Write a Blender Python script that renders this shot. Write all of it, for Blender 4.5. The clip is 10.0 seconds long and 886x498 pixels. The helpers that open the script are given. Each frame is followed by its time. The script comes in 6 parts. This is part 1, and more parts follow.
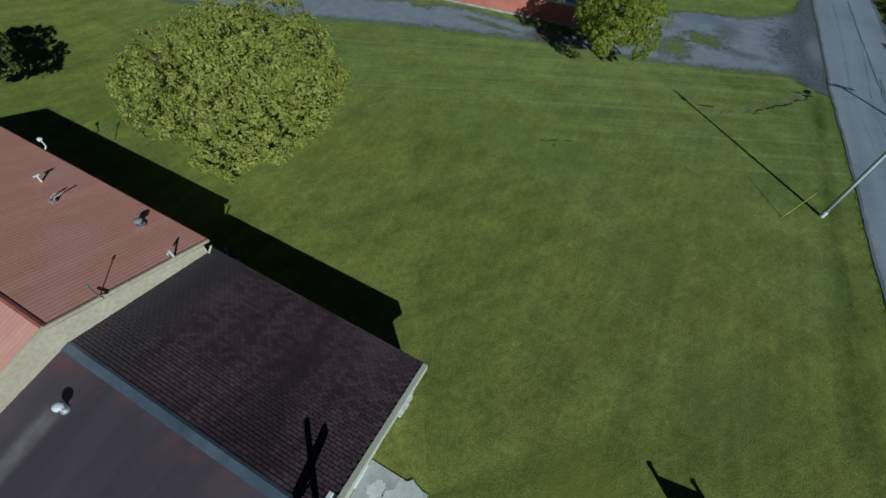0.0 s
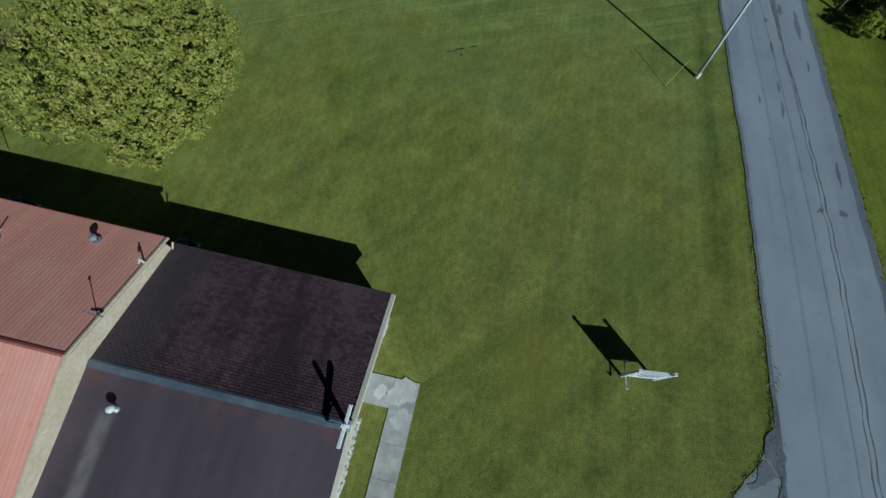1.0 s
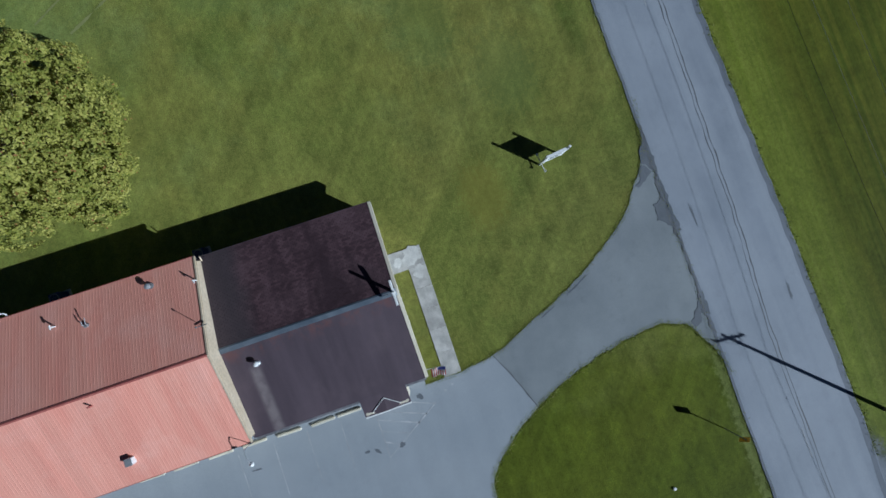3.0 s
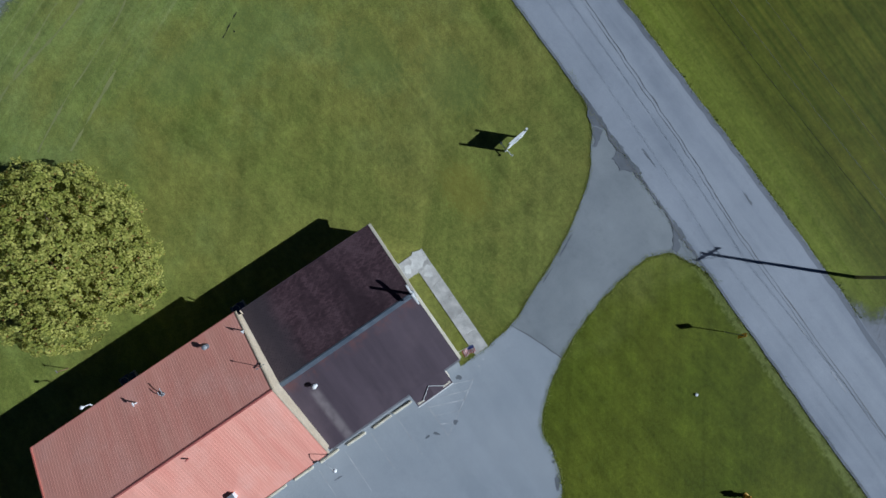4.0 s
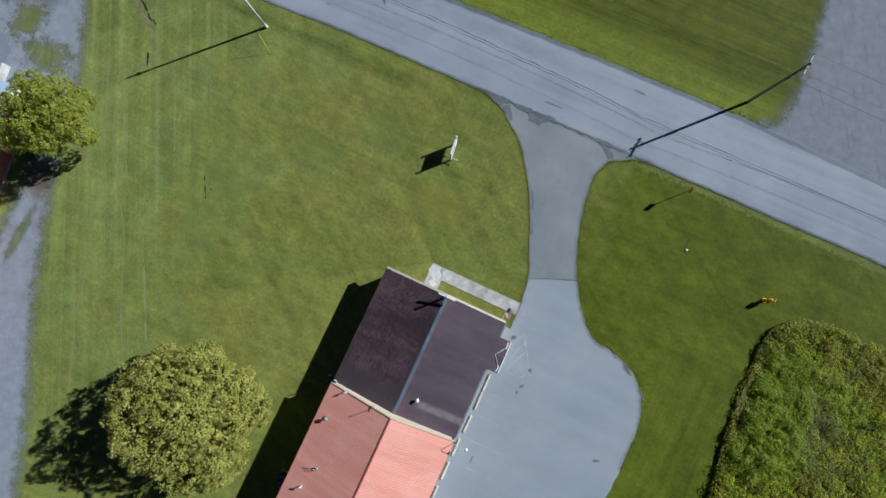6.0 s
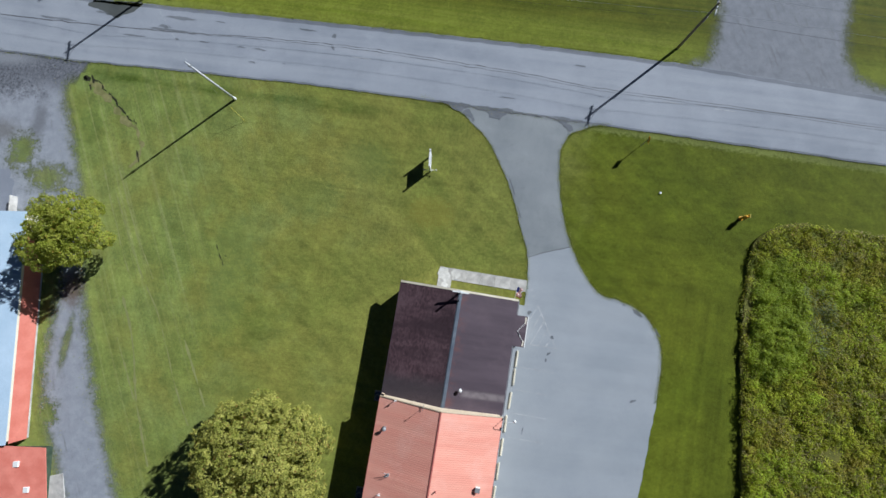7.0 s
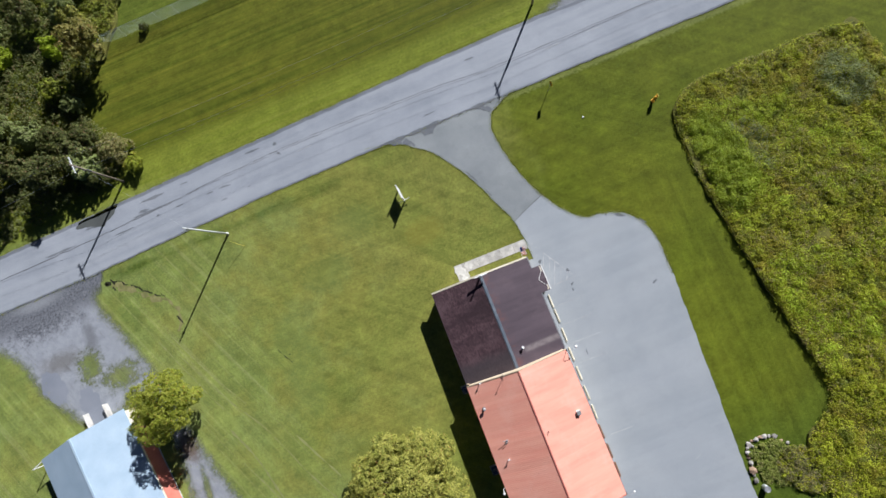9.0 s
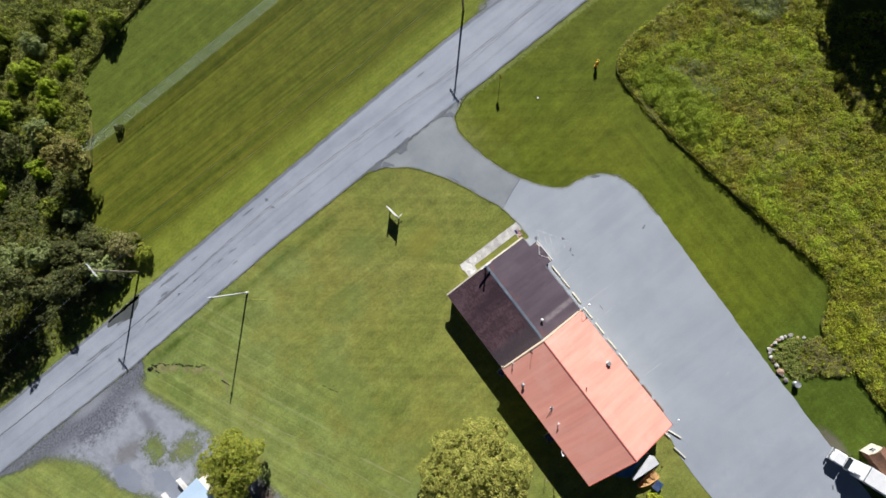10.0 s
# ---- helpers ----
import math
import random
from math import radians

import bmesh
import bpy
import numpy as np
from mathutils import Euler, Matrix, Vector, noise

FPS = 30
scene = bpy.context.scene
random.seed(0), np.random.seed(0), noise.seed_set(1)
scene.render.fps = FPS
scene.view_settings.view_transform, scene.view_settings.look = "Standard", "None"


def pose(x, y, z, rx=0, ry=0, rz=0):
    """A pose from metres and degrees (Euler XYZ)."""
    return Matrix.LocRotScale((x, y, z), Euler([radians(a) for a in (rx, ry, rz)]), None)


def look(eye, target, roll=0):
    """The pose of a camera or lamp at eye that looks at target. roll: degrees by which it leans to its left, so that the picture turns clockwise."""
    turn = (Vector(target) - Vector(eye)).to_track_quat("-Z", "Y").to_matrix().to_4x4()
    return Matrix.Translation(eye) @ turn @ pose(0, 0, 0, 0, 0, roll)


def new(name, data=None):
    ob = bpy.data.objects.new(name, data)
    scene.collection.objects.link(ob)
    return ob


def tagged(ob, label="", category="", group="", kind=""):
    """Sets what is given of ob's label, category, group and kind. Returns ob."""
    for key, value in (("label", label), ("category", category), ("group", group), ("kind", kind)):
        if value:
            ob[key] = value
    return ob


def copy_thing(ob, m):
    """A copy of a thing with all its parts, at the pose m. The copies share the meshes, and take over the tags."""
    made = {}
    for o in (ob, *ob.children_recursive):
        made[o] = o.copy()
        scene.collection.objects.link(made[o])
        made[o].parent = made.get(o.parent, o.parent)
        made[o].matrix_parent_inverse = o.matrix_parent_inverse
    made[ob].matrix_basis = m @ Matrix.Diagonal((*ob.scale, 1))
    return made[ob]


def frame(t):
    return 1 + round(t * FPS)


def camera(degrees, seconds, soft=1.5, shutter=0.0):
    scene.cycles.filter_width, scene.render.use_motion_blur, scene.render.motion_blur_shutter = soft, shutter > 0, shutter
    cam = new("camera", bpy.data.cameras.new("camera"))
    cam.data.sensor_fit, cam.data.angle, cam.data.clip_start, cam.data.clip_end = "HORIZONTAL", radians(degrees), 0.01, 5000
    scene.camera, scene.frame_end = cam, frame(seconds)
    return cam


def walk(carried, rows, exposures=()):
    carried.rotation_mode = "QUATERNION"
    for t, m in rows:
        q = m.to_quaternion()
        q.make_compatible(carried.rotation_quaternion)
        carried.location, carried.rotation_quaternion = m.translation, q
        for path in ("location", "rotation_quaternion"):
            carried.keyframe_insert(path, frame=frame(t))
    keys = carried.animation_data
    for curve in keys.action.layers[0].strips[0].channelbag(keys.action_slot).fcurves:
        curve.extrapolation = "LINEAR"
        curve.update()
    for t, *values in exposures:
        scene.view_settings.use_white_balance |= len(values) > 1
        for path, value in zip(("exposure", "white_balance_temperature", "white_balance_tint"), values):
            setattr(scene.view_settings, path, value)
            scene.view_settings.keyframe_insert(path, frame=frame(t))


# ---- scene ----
cam = camera(95.02, 10.0, soft=1.55)
PATH = [
    (0, 2.343, 0.334, 19.654, 37.751, -4.129, 117.978),
    (0.5, 2.271, 0.367, 21.640, 30.874, -3.746, 110.256),
    (1, 2.218, 0.345, 23.634, 23.864, -3.443, 102.598),
    (1.5, 2.180, 0.270, 25.633, 16.798, -3.212, 94.862),
    (2, 2.156, 0.148, 27.636, 9.766, -3.014, 86.840),
    (2.5, 2.141, -0.017, 29.643, 3.166, -2.821, 79.053),
    (4, 2.127, -0.736, 35.665, 3.441, -2.068, 55.633),
    (4.5, 2.122, -1.037, 37.669, 4.040, -1.695, 47.597),
    (5, 2.112, -1.361, 39.669, 4.570, -1.158, 40.013),
    (5.5, 2.093, -1.705, 41.664, 5.090, -0.655, 32.479),
    (7, 1.958, -2.815, 47.606, 6.165, 1.371, 9.385),
    (7.5, 1.877, -3.198, 49.567, 6.315, 2.190, 1.644),
    (8, 1.772, -3.581, 51.517, 6.337, 3.039, -6.364),
    (8.5, 1.641, -3.959, 53.453, 6.307, 3.799, -13.761),
    (9, 1.481, -4.330, 55.375, 6.118, 4.590, -21.294),
    (9.5, 1.289, -4.688, 57.282, 5.822, 5.411, -29.331),
    (10, 1.061, -5.030, 59.171, 5.499, 6.132, -37.016),
]
walk(cam, [(t, pose(x, y, z, rx, ry, rz)) for t, x, y, z, rx, ry, rz in PATH],
     exposures=[(0.0, -0.64, 5080, -6), (1.0, -0.54, 5080, -4), (2.5, -0.34, 5020, 3), (4.5, -0.04, 5220, 8), (7.0, 0.37, 5560, 9), (8.5, 0.6, 5800, 11), (10.0, 0.7, 5950, 13)])

# ---- light ----
SUN_EL = radians(28.3)
SUN_DIR = Vector((0.682 * math.cos(SUN_EL), 0.731 * math.cos(SUN_EL), math.sin(SUN_EL)))
world = bpy.data.worlds.new("sky")
scene.world = world
world.use_nodes = True
wn = world.node_tree.nodes
sky = wn.new("ShaderNodeTexSky")
sky.sky_type, sky.sun_disc = "NISHITA", False
sky.air_density, sky.dust_density, sky.ozone_density = 0.14, 0.05, 1.0
sky.sun_elevation, sky.sun_rotation = SUN_EL, math.atan2(SUN_DIR.x, SUN_DIR.y)
world.node_tree.links.new(sky.outputs[0], wn["Background"].inputs[0])
wn["Background"].inputs[1].default_value = 0.05
sun = new("sun", bpy.data.lights.new("sun", "SUN"))
sun.data.energy, sun.data.angle, sun.data.color = 5.0, radians(0.55), (1.0, 0.95, 0.87)
sun.matrix_world = look(SUN_DIR * 120, (0, 0, 0))


# ---- materials ----
class Nodes:
    """Short forms for building a node material."""
    def __init__(self, name):
        self.mat = bpy.data.materials.new(name)
        self.mat.use_nodes = True
        self.t = self.mat.node_tree
        self.b = self.t.nodes["Principled BSDF"]
        self.out = self.t.nodes["Material Output"]

    def n(self, kind, **inputs):
        return self.t.nodes.new("ShaderNode" + kind)

    def put(self, value, socket):
        if isinstance(value, bpy.types.NodeSocket):
            self.t.links.new(value, socket)
        elif isinstance(value, (tuple, list)):
            socket.default_value = (*value, 1.0) if len(value) == 3 and len(socket.default_value) == 4 else value
        else:
            socket.default_value = value

    def coords(self, space="Object", scale=(1, 1, 1), jitter=False, turn=0.0):
        c = self.n("TexCoord").outputs[space]
        if jitter:
            add = self.n("VectorMath")
            add.operation = "MULTIPLY_ADD"
            self.put(self.n("ObjectInfo").outputs["Random"], add.inputs[0])
            add.inputs[1].default_value = (37.0, 91.0, 53.0)
            self.put(c, add.inputs[2])
            c = add.outputs[0]
        if turn:
            r = self.n("Mapping")
            r.inputs["Rotation"].default_value = (0, 0, radians(turn))
            self.put(c, r.inputs["Vector"])
            c = r.outputs[0]
        m = self.n("Mapping")
        m.inputs["Scale"].default_value = scale
        self.put(c, m.inputs["Vector"])
        return m.outputs[0]

    def noise(self, vec, scale, detail=4.0, rough=0.55):
        x = self.n("TexNoise")
        self.put(vec, x.inputs["Vector"])
        x.inputs["Scale"].default_value, x.inputs["Detail"].default_value, x.inputs["Roughness"].default_value = scale, detail, rough
        return x.outputs["Fac"]

    def range(self, v, a, b, lo=0.0, hi=1.0, smooth=False):
        x = self.n("MapRange")
        x.interpolation_type = "SMOOTHSTEP" if smooth else "LINEAR"
        for value, socket in zip((v, a, b, lo, hi), x.inputs):
            self.put(value, socket)
        return x.outputs[0]

    def math(self, op, a, b=0.0):
        x = self.n("Math")
        x.operation = op
        self.put(a, x.inputs[0])
        self.put(b, x.inputs[1])
        return x.outputs[0]

    def mix(self, fac, a, b, blend="MIX"):
        x = self.n("Mix")
        x.data_type, x.blend_type = "RGBA", blend
        self.put(fac, x.inputs[0])
        self.put(a, x.inputs[6])
        self.put(b, x.inputs[7])
        return x.outputs[2]

    def bump(self, height, strength, distance=0.02):
        x = self.n("Bump")
        x.inputs["Strength"].default_value, x.inputs["Distance"].default_value = strength, distance
        self.put(height, x.inputs["Height"])
        self.put(x.outputs[0], self.b.inputs["Normal"])

    def spot(self, x, y, cx, cy, rx, ry, wobble, edge=0.45):
        """A soft-edged patch round (cx, cy), its outline broken by the wobble."""
        u = self.math("MULTIPLY", self.math("SUBTRACT", x, cx), 1 / rx)
        v = self.math("MULTIPLY", self.math("SUBTRACT", y, cy), 1 / ry)
        far = self.math("SQRT", self.math("ADD", self.math("MULTIPLY", u, u), self.math("MULTIPLY", v, v)))
        return self.range(self.math("ADD", far, wobble), 1 + edge, 1 - edge, smooth=True)

    def done(self, colour, rough=0.8, metal=0.0, spec=0.3, matt=0.0):
        self.b.inputs["Diffuse Roughness"].default_value = matt
        self.put(colour, self.b.inputs["Base Color"])
        self.put(rough, self.b.inputs["Roughness"])
        self.b.inputs["Metallic"].default_value = metal
        self.b.inputs["Specular IOR Level"].default_value = spec
        return self.mat


def surface(name, c1, c2, scale=1.5, fine=30.0, rough=0.75, bump=0.25, metal=0.0, spread=0.12, spec=0.3, stretch=(1, 1, 1), dist=0.01):
    """A surface of two tones in large soft patches, with fine grain and a spread of tone from piece to piece."""
    k = Nodes(name)
    v = k.coords(scale=stretch, jitter=True)
    big = k.range(k.noise(v, scale, 5), 0.36, 0.64)
    small = k.noise(v, fine, 3)
    col = k.mix(big, c1, c2)
    tone = k.math("ADD", k.range(small, 0.3, 0.7, 0.88, 1.12), k.range(k.n("ObjectInfo").outputs["Random"], 0, 1, -spread, spread))
    col = k.mix(1.0, col, k.range(tone, 0, 2, 0, 2), "MULTIPLY")
    if bump:
        k.bump(small, bump, dist)
    return k.done(col, k.range(big, 0, 1, rough - 0.06, rough + 0.06), metal, spec)


def leafy(name, dark, mid, light, odd, odd_share=0.04, glow=0.28, drift=None):
    """Leaves that differ one from another, lit through from behind."""
    k = Nodes(name)
    r = k.n("NewGeometry").outputs["Random Per Island"]
    o = k.n("ObjectInfo").outputs["Random"]
    v = k.coords()
    patch = k.range(k.noise(v, 0.95, 3), 0.38, 0.62)
    col = k.mix(k.range(r, 0.0, 0.7), dark, mid)
    col = k.mix(k.math("MULTIPLY", k.range(r, 0.1, 1.0, 0.25, 1.0), k.range(patch, 0, 1, 0.05, 1.0)), col, light)
    col = k.mix(k.range(k.math("FRACT", k.math("MULTIPLY", r, 57.0)), 1 - odd_share - 0.01, 1 - odd_share), col, odd)
    if drift:
        far = k.noise(v, 0.2, 5, 0.65)
        col = k.mix(k.range(far, 0.50, 0.64, 0, 0.6), col, drift[0])
        col = k.mix(k.range(k.noise(v, 0.5, 4, 0.6), 0.54, 0.64, 0, 0.75), col, drift[1])
        col = k.mix(k.range(k.noise(v, 0.85, 3, 0.5), 0.54, 0.60, 0, 0.8), col, drift[2])
        col = k.mix(1.0, col, k.range(r, 0, 1, 0.7, 1.3), "MULTIPLY")
    col = k.mix(1.0, col, k.range(o, 0, 1, 0.8, 1.2), "MULTIPLY")
    k.done(col, 0.55, 0.0, 0.25)
    tr = k.n("BsdfTranslucent")
    k.put(col, tr.inputs[0])
    mx = k.n("MixShader")
    mx.inputs[0].default_value = glow
    k.put(k.b.outputs[0], mx.inputs[1])
    k.put(tr.outputs[0], mx.inputs[2])
    k.put(mx.outputs[0], k.out.inputs[0])
    return k.mat


def lawn_material():
    k = Nodes("mown_grass")
    flat = k.coords()
    sep = k.n("SeparateXYZ")
    k.put(k.n("TexCoord").outputs["Object"], sep.inputs[0])
    x, y = sep.outputs[0], sep.outputs[1]
    broad = k.noise(flat, 0.06, 4)
    drift = k.noise(flat, 0.17, 5, 0.6)
    mottle = k.noise(flat, 0.75, 5, 0.62)
    clump = k.noise(flat, 2.6, 4, 0.65)
    blade = k.noise(flat, 11.0, 3, 0.7)
    wob = k.math("MULTIPLY", k.range(drift, 0, 1, -1, 1), 7.0)
    across = k.range(y, 26.0, 29.0, smooth=True)
    west = k.range(k.math("ADD", x, wob), -18.0, -36.0, smooth=True)
    rich = k.range(k.math("ADD", x, wob), 8.0, 17.0, smooth=True)
    east = k.math("MULTIPLY", k.range(x, 25.5, 27.5, smooth=True), k.range(y, 4.0, -2.0, smooth=True))
    rows_x = k.noise(k.coords(scale=(0.045, 0.85, 1)), 1.0, 3, 0.6)
    rows_fine = k.noise(k.coords(scale=(0.03, 2.6, 1)), 1.0, 3, 0.6)
    rows_d = k.noise(k.coords(scale=(0.05, 0.9, 1), turn=38), 1.0, 3, 0.6)
    rows_w = k.noise(k.coords(scale=(0.9, 0.03, 1), turn=-28), 1.0, 3, 0.6)
    rows_wf = k.noise(k.coords(scale=(2.2, 0.02, 1), turn=-28), 1.0, 2, 0.6)
    rows_e = k.noise(k.coords(scale=(0.75, 0.03, 1), turn=1.5), 1.0, 3, 0.6)
    # yellowish sward before the church, greener to the west, olive to the east
    mid_g = k.mix(k.range(broad, 0.36, 0.64), (0.168, 0.198, 0.038), (0.218, 0.222, 0.049))
    west_g = k.mix(k.range(broad, 0.36, 0.64), (0.160, 0.210, 0.050), (0.202, 0.236, 0.060))
    east_g = k.mix(k.range(broad, 0.36, 0.64), (0.100, 0.128, 0.008), (0.128, 0.148, 0.011))
    col = k.mix(west, mid_g, west_g)
    south = k.range(k.math("ADD", y, k.math("MULTIPLY", wob, 0.6)), -26.0, -38.0, 0, 1, True)
    east_g = k.mix(south, east_g, (0.076, 0.112, 0.011))
    col = k.mix(rich, col, east_g)
    lean = k.math("SUBTRACT", 1.0, rich)
    # strips left by the mower
    strip = k.range(k.math("ADD", k.math("MULTIPLY", rows_x, 0.5), k.math("MULTIPLY", rows_d, 0.5)), 0.38, 0.62)
    strip = k.mix(west, strip, k.range(rows_w, 0.36, 0.64))
    strip = k.mix(east, strip, k.range(rows_e, 0.35, 0.65))
    col = k.mix(1.0, col, k.range(strip, 0, 1, 0.82, 1.16), "MULTIPLY")
    col = k.mix(k.math("MULTIPLY", west, k.range(rows_wf, 0.54, 0.70, 0, 0.6)), col, (0.275, 0.295, 0.115))
    # the far side of the road: a bright verge, then an olive hay field cut in long rows
    hay = k.mix(k.range(k.math("ADD", k.math("MULTIPLY", k.range(rows_x, 0.3, 0.7), 0.55), k.math("MULTIPLY", k.range(rows_fine, 0.3, 0.7), 0.45)), 0.15, 0.85), (0.068, 0.090, 0.006), (0.150, 0.154, 0.015))
    verge = k.range(k.math("ADD", y, k.math("MULTIPLY", k.range(mottle, 0, 1, -1, 1), 1.6)), 34.5, 31.0, smooth=True)
    behind = k.range(y, 52.3, 53.4)
    hay = k.mix(verge, hay, k.mix(k.range(rows_fine, 0.3, 0.7), (0.155, 0.192, 0.018), (0.205, 0.232, 0.032)))
    hay = k.mix(behind, hay, k.mix(k.range(rows_fine, 0.3, 0.7), (0.082, 0.116, 0.012), (0.128, 0.156, 0.020)))
    col = k.mix(across, col, hay)
    near = k.math("SUBTRACT", 1.0, across)
    # dark green strip beside the road, painting the shade of a shallow dip
    ditch_shade = k.math("MULTIPLY", k.range(k.math("ABSOLUTE", k.math("SUBTRACT", y, k.range(x, -50, 50, 16.9, 18.7))), 1.0, 0.1, smooth=True), k.range(k.noise(k.coords(scale=(0.12, 0.6, 1)), 1.0, 3), 0.32, 0.58))
    ditch_shade = k.math("MULTIPLY", ditch_shade, k.range(x, -8, -16, smooth=True))
    col = k.mix(k.math("MULTIPLY", ditch_shade, 0.85), col, (0.062, 0.098, 0.012))
    border = k.math("MULTIPLY", k.math("MULTIPLY", rich, near), k.range(k.math("ADD", y, k.range(clump, 0.2, 0.8, -0.5, 0.5)), 18.9, 19.5, smooth=True))
    col = k.mix(k.math("MULTIPLY", border, 0.65), col, (0.215, 0.245, 0.070))
    # large soft patches: dry yellow, and rank pale blue-green
    soft = k.math("MULTIPLY", near, lean)
    dry = k.math("MULTIPLY", soft, k.range(k.math("ADD", drift, k.math("MULTIPLY", mottle, 0.25)), 0.60, 0.74, 0, 0.28))
    col = k.mix(dry, col, (0.245, 0.222, 0.048))
    rank = k.math("MULTIPLY", k.math("MULTIPLY", soft, k.range(k.math("ADD", k.noise(flat, 0.11, 5, 0.65), k.math("MULTIPLY", mottle, 0.2)), 0.60, 0.76, 0, 0.42)), k.range(x, -6, -16, 0.25, 1.0))
    col = k.mix(rank, col, (0.178, 0.238, 0.075))
    # grain
    fleck = k.noise(flat, 4.6, 4, 0.7)
    patchy = k.noise(flat, 0.32, 5, 0.62)
    col = k.mix(1.0, col, k.range(patchy, 0.32, 0.68, 0.84, 1.16), "MULTIPLY")
    col = k.mix(k.math("MULTIPLY", soft, k.range(fleck, 0.55, 0.68, 0, 0.42)), col, (0.285, 0.265, 0.070))
    col = k.mix(k.range(k.noise(flat, 1.5, 5, 0.7), 0.55, 0.70, 0, 0.4), col, (0.088, 0.120, 0.018))
    col = k.mix(1.0, col, k.range(mottle, 0.3, 0.7, 0.86, 1.14), "MULTIPLY")
    col = k.mix(1.0, col, k.range(clump, 0.3, 0.7, 0.82, 1.18), "MULTIPLY")
    col = k.mix(1.0, col, k.range(blade, 0.25, 0.75, 0.58, 1.42), "MULTIPLY")
    col = k.mix(soft, col, k.mix(1.0, col, k.range(rows_fine, 0.34, 0.66, 0.96, 1.04), "MULTIPLY"))
    # worn and rank places
    shake = k.math("MULTIPLY", k.range(clump, 0.2, 0.8, -1, 1), 0.5)
    for cx, cy, rx, ry, share, tone in ((-24.3, -1.5, 2.6, 3.2, 0.25, (0.170, 0.225, 0.065)), (-24.6, -8.0, 2.2, 3.6, 0.25, (0.170, 0.225, 0.065)), (-17.0, 6.0, 3.5, 2.5, 0.35, (0.120, 0.170, 0.040)), (-2.1, 6.1, 2.6, 1.8, 0.38, (0.275, 0.240, 0.040)), (-11.2, 10.9, 3.4, 2.4, 0.35, (0.135, 0.190, 0.052)),
                                        (-42.7, -9.6, 1.2, 1.7, 0.95, (0.115, 0.078, 0.052)), (-17.2, -36.6, 1.3, 1.6, 0.75, (0.120, 0.085, 0.050)), (24.1, -47.6, 0.9, 2.4, 0.8, (0.150, 0.130, 0.105)),
                                        (-47.6, -1.5, 3.0, 2.0, 0.5, (0.150, 0.130, 0.070))):
        col = k.mix(k.math("MULTIPLY", k.spot(x, y, cx, cy, rx, ry, shake), share), col, tone)
    k.bump(k.math("ADD", k.math("MULTIPLY", clump, 1.0), blade), 0.5, 0.06)
    return k.done(col, 0.85, 0.0, 0.12, 0.2)


def asphalt_material(name, tone, worn=0.5, cool=1.0, spots=0.5, cloud=0.2):
    k = Nodes(name)
    v = k.coords()
    big = k.noise(v, 0.16, 5, 0.6)
    mid = k.noise(v, 0.9, 5, 0.65)
    lanes = k.noise(k.coords(scale=(0.03, 0.62, 1), turn=-1.2), 1.0, 4, 0.55)
    grit = k.noise(v, 45.0, 2)
    lo = [c * tone * (1 - cloud) for c in (0.90, 0.99, 1.12 * cool)]
    hi = [c * tone * (1 + cloud) for c in (0.92, 0.99, 1.10 * cool)]
    col = k.mix(k.range(big, 0.35, 0.65), lo, hi)
    col = k.mix(k.range(lanes, 0.4, 0.65, 0, worn), col, [c * tone * 1.28 for c in (0.93, 0.99, 1.09)])
    col = k.mix(k.range(mid, 0.56, 0.74, 0, spots), col, [c * tone * 0.6 for c in (0.95, 1.0, 1.08)])
    col = k.mix(1.0, col, k.range(grit, 0.2, 0.8, 0.8, 1.2), "MULTIPLY")
    k.bump(grit, 0.35, 0.008)
    return k.done(col, 0.82, 0.0, 0.25)


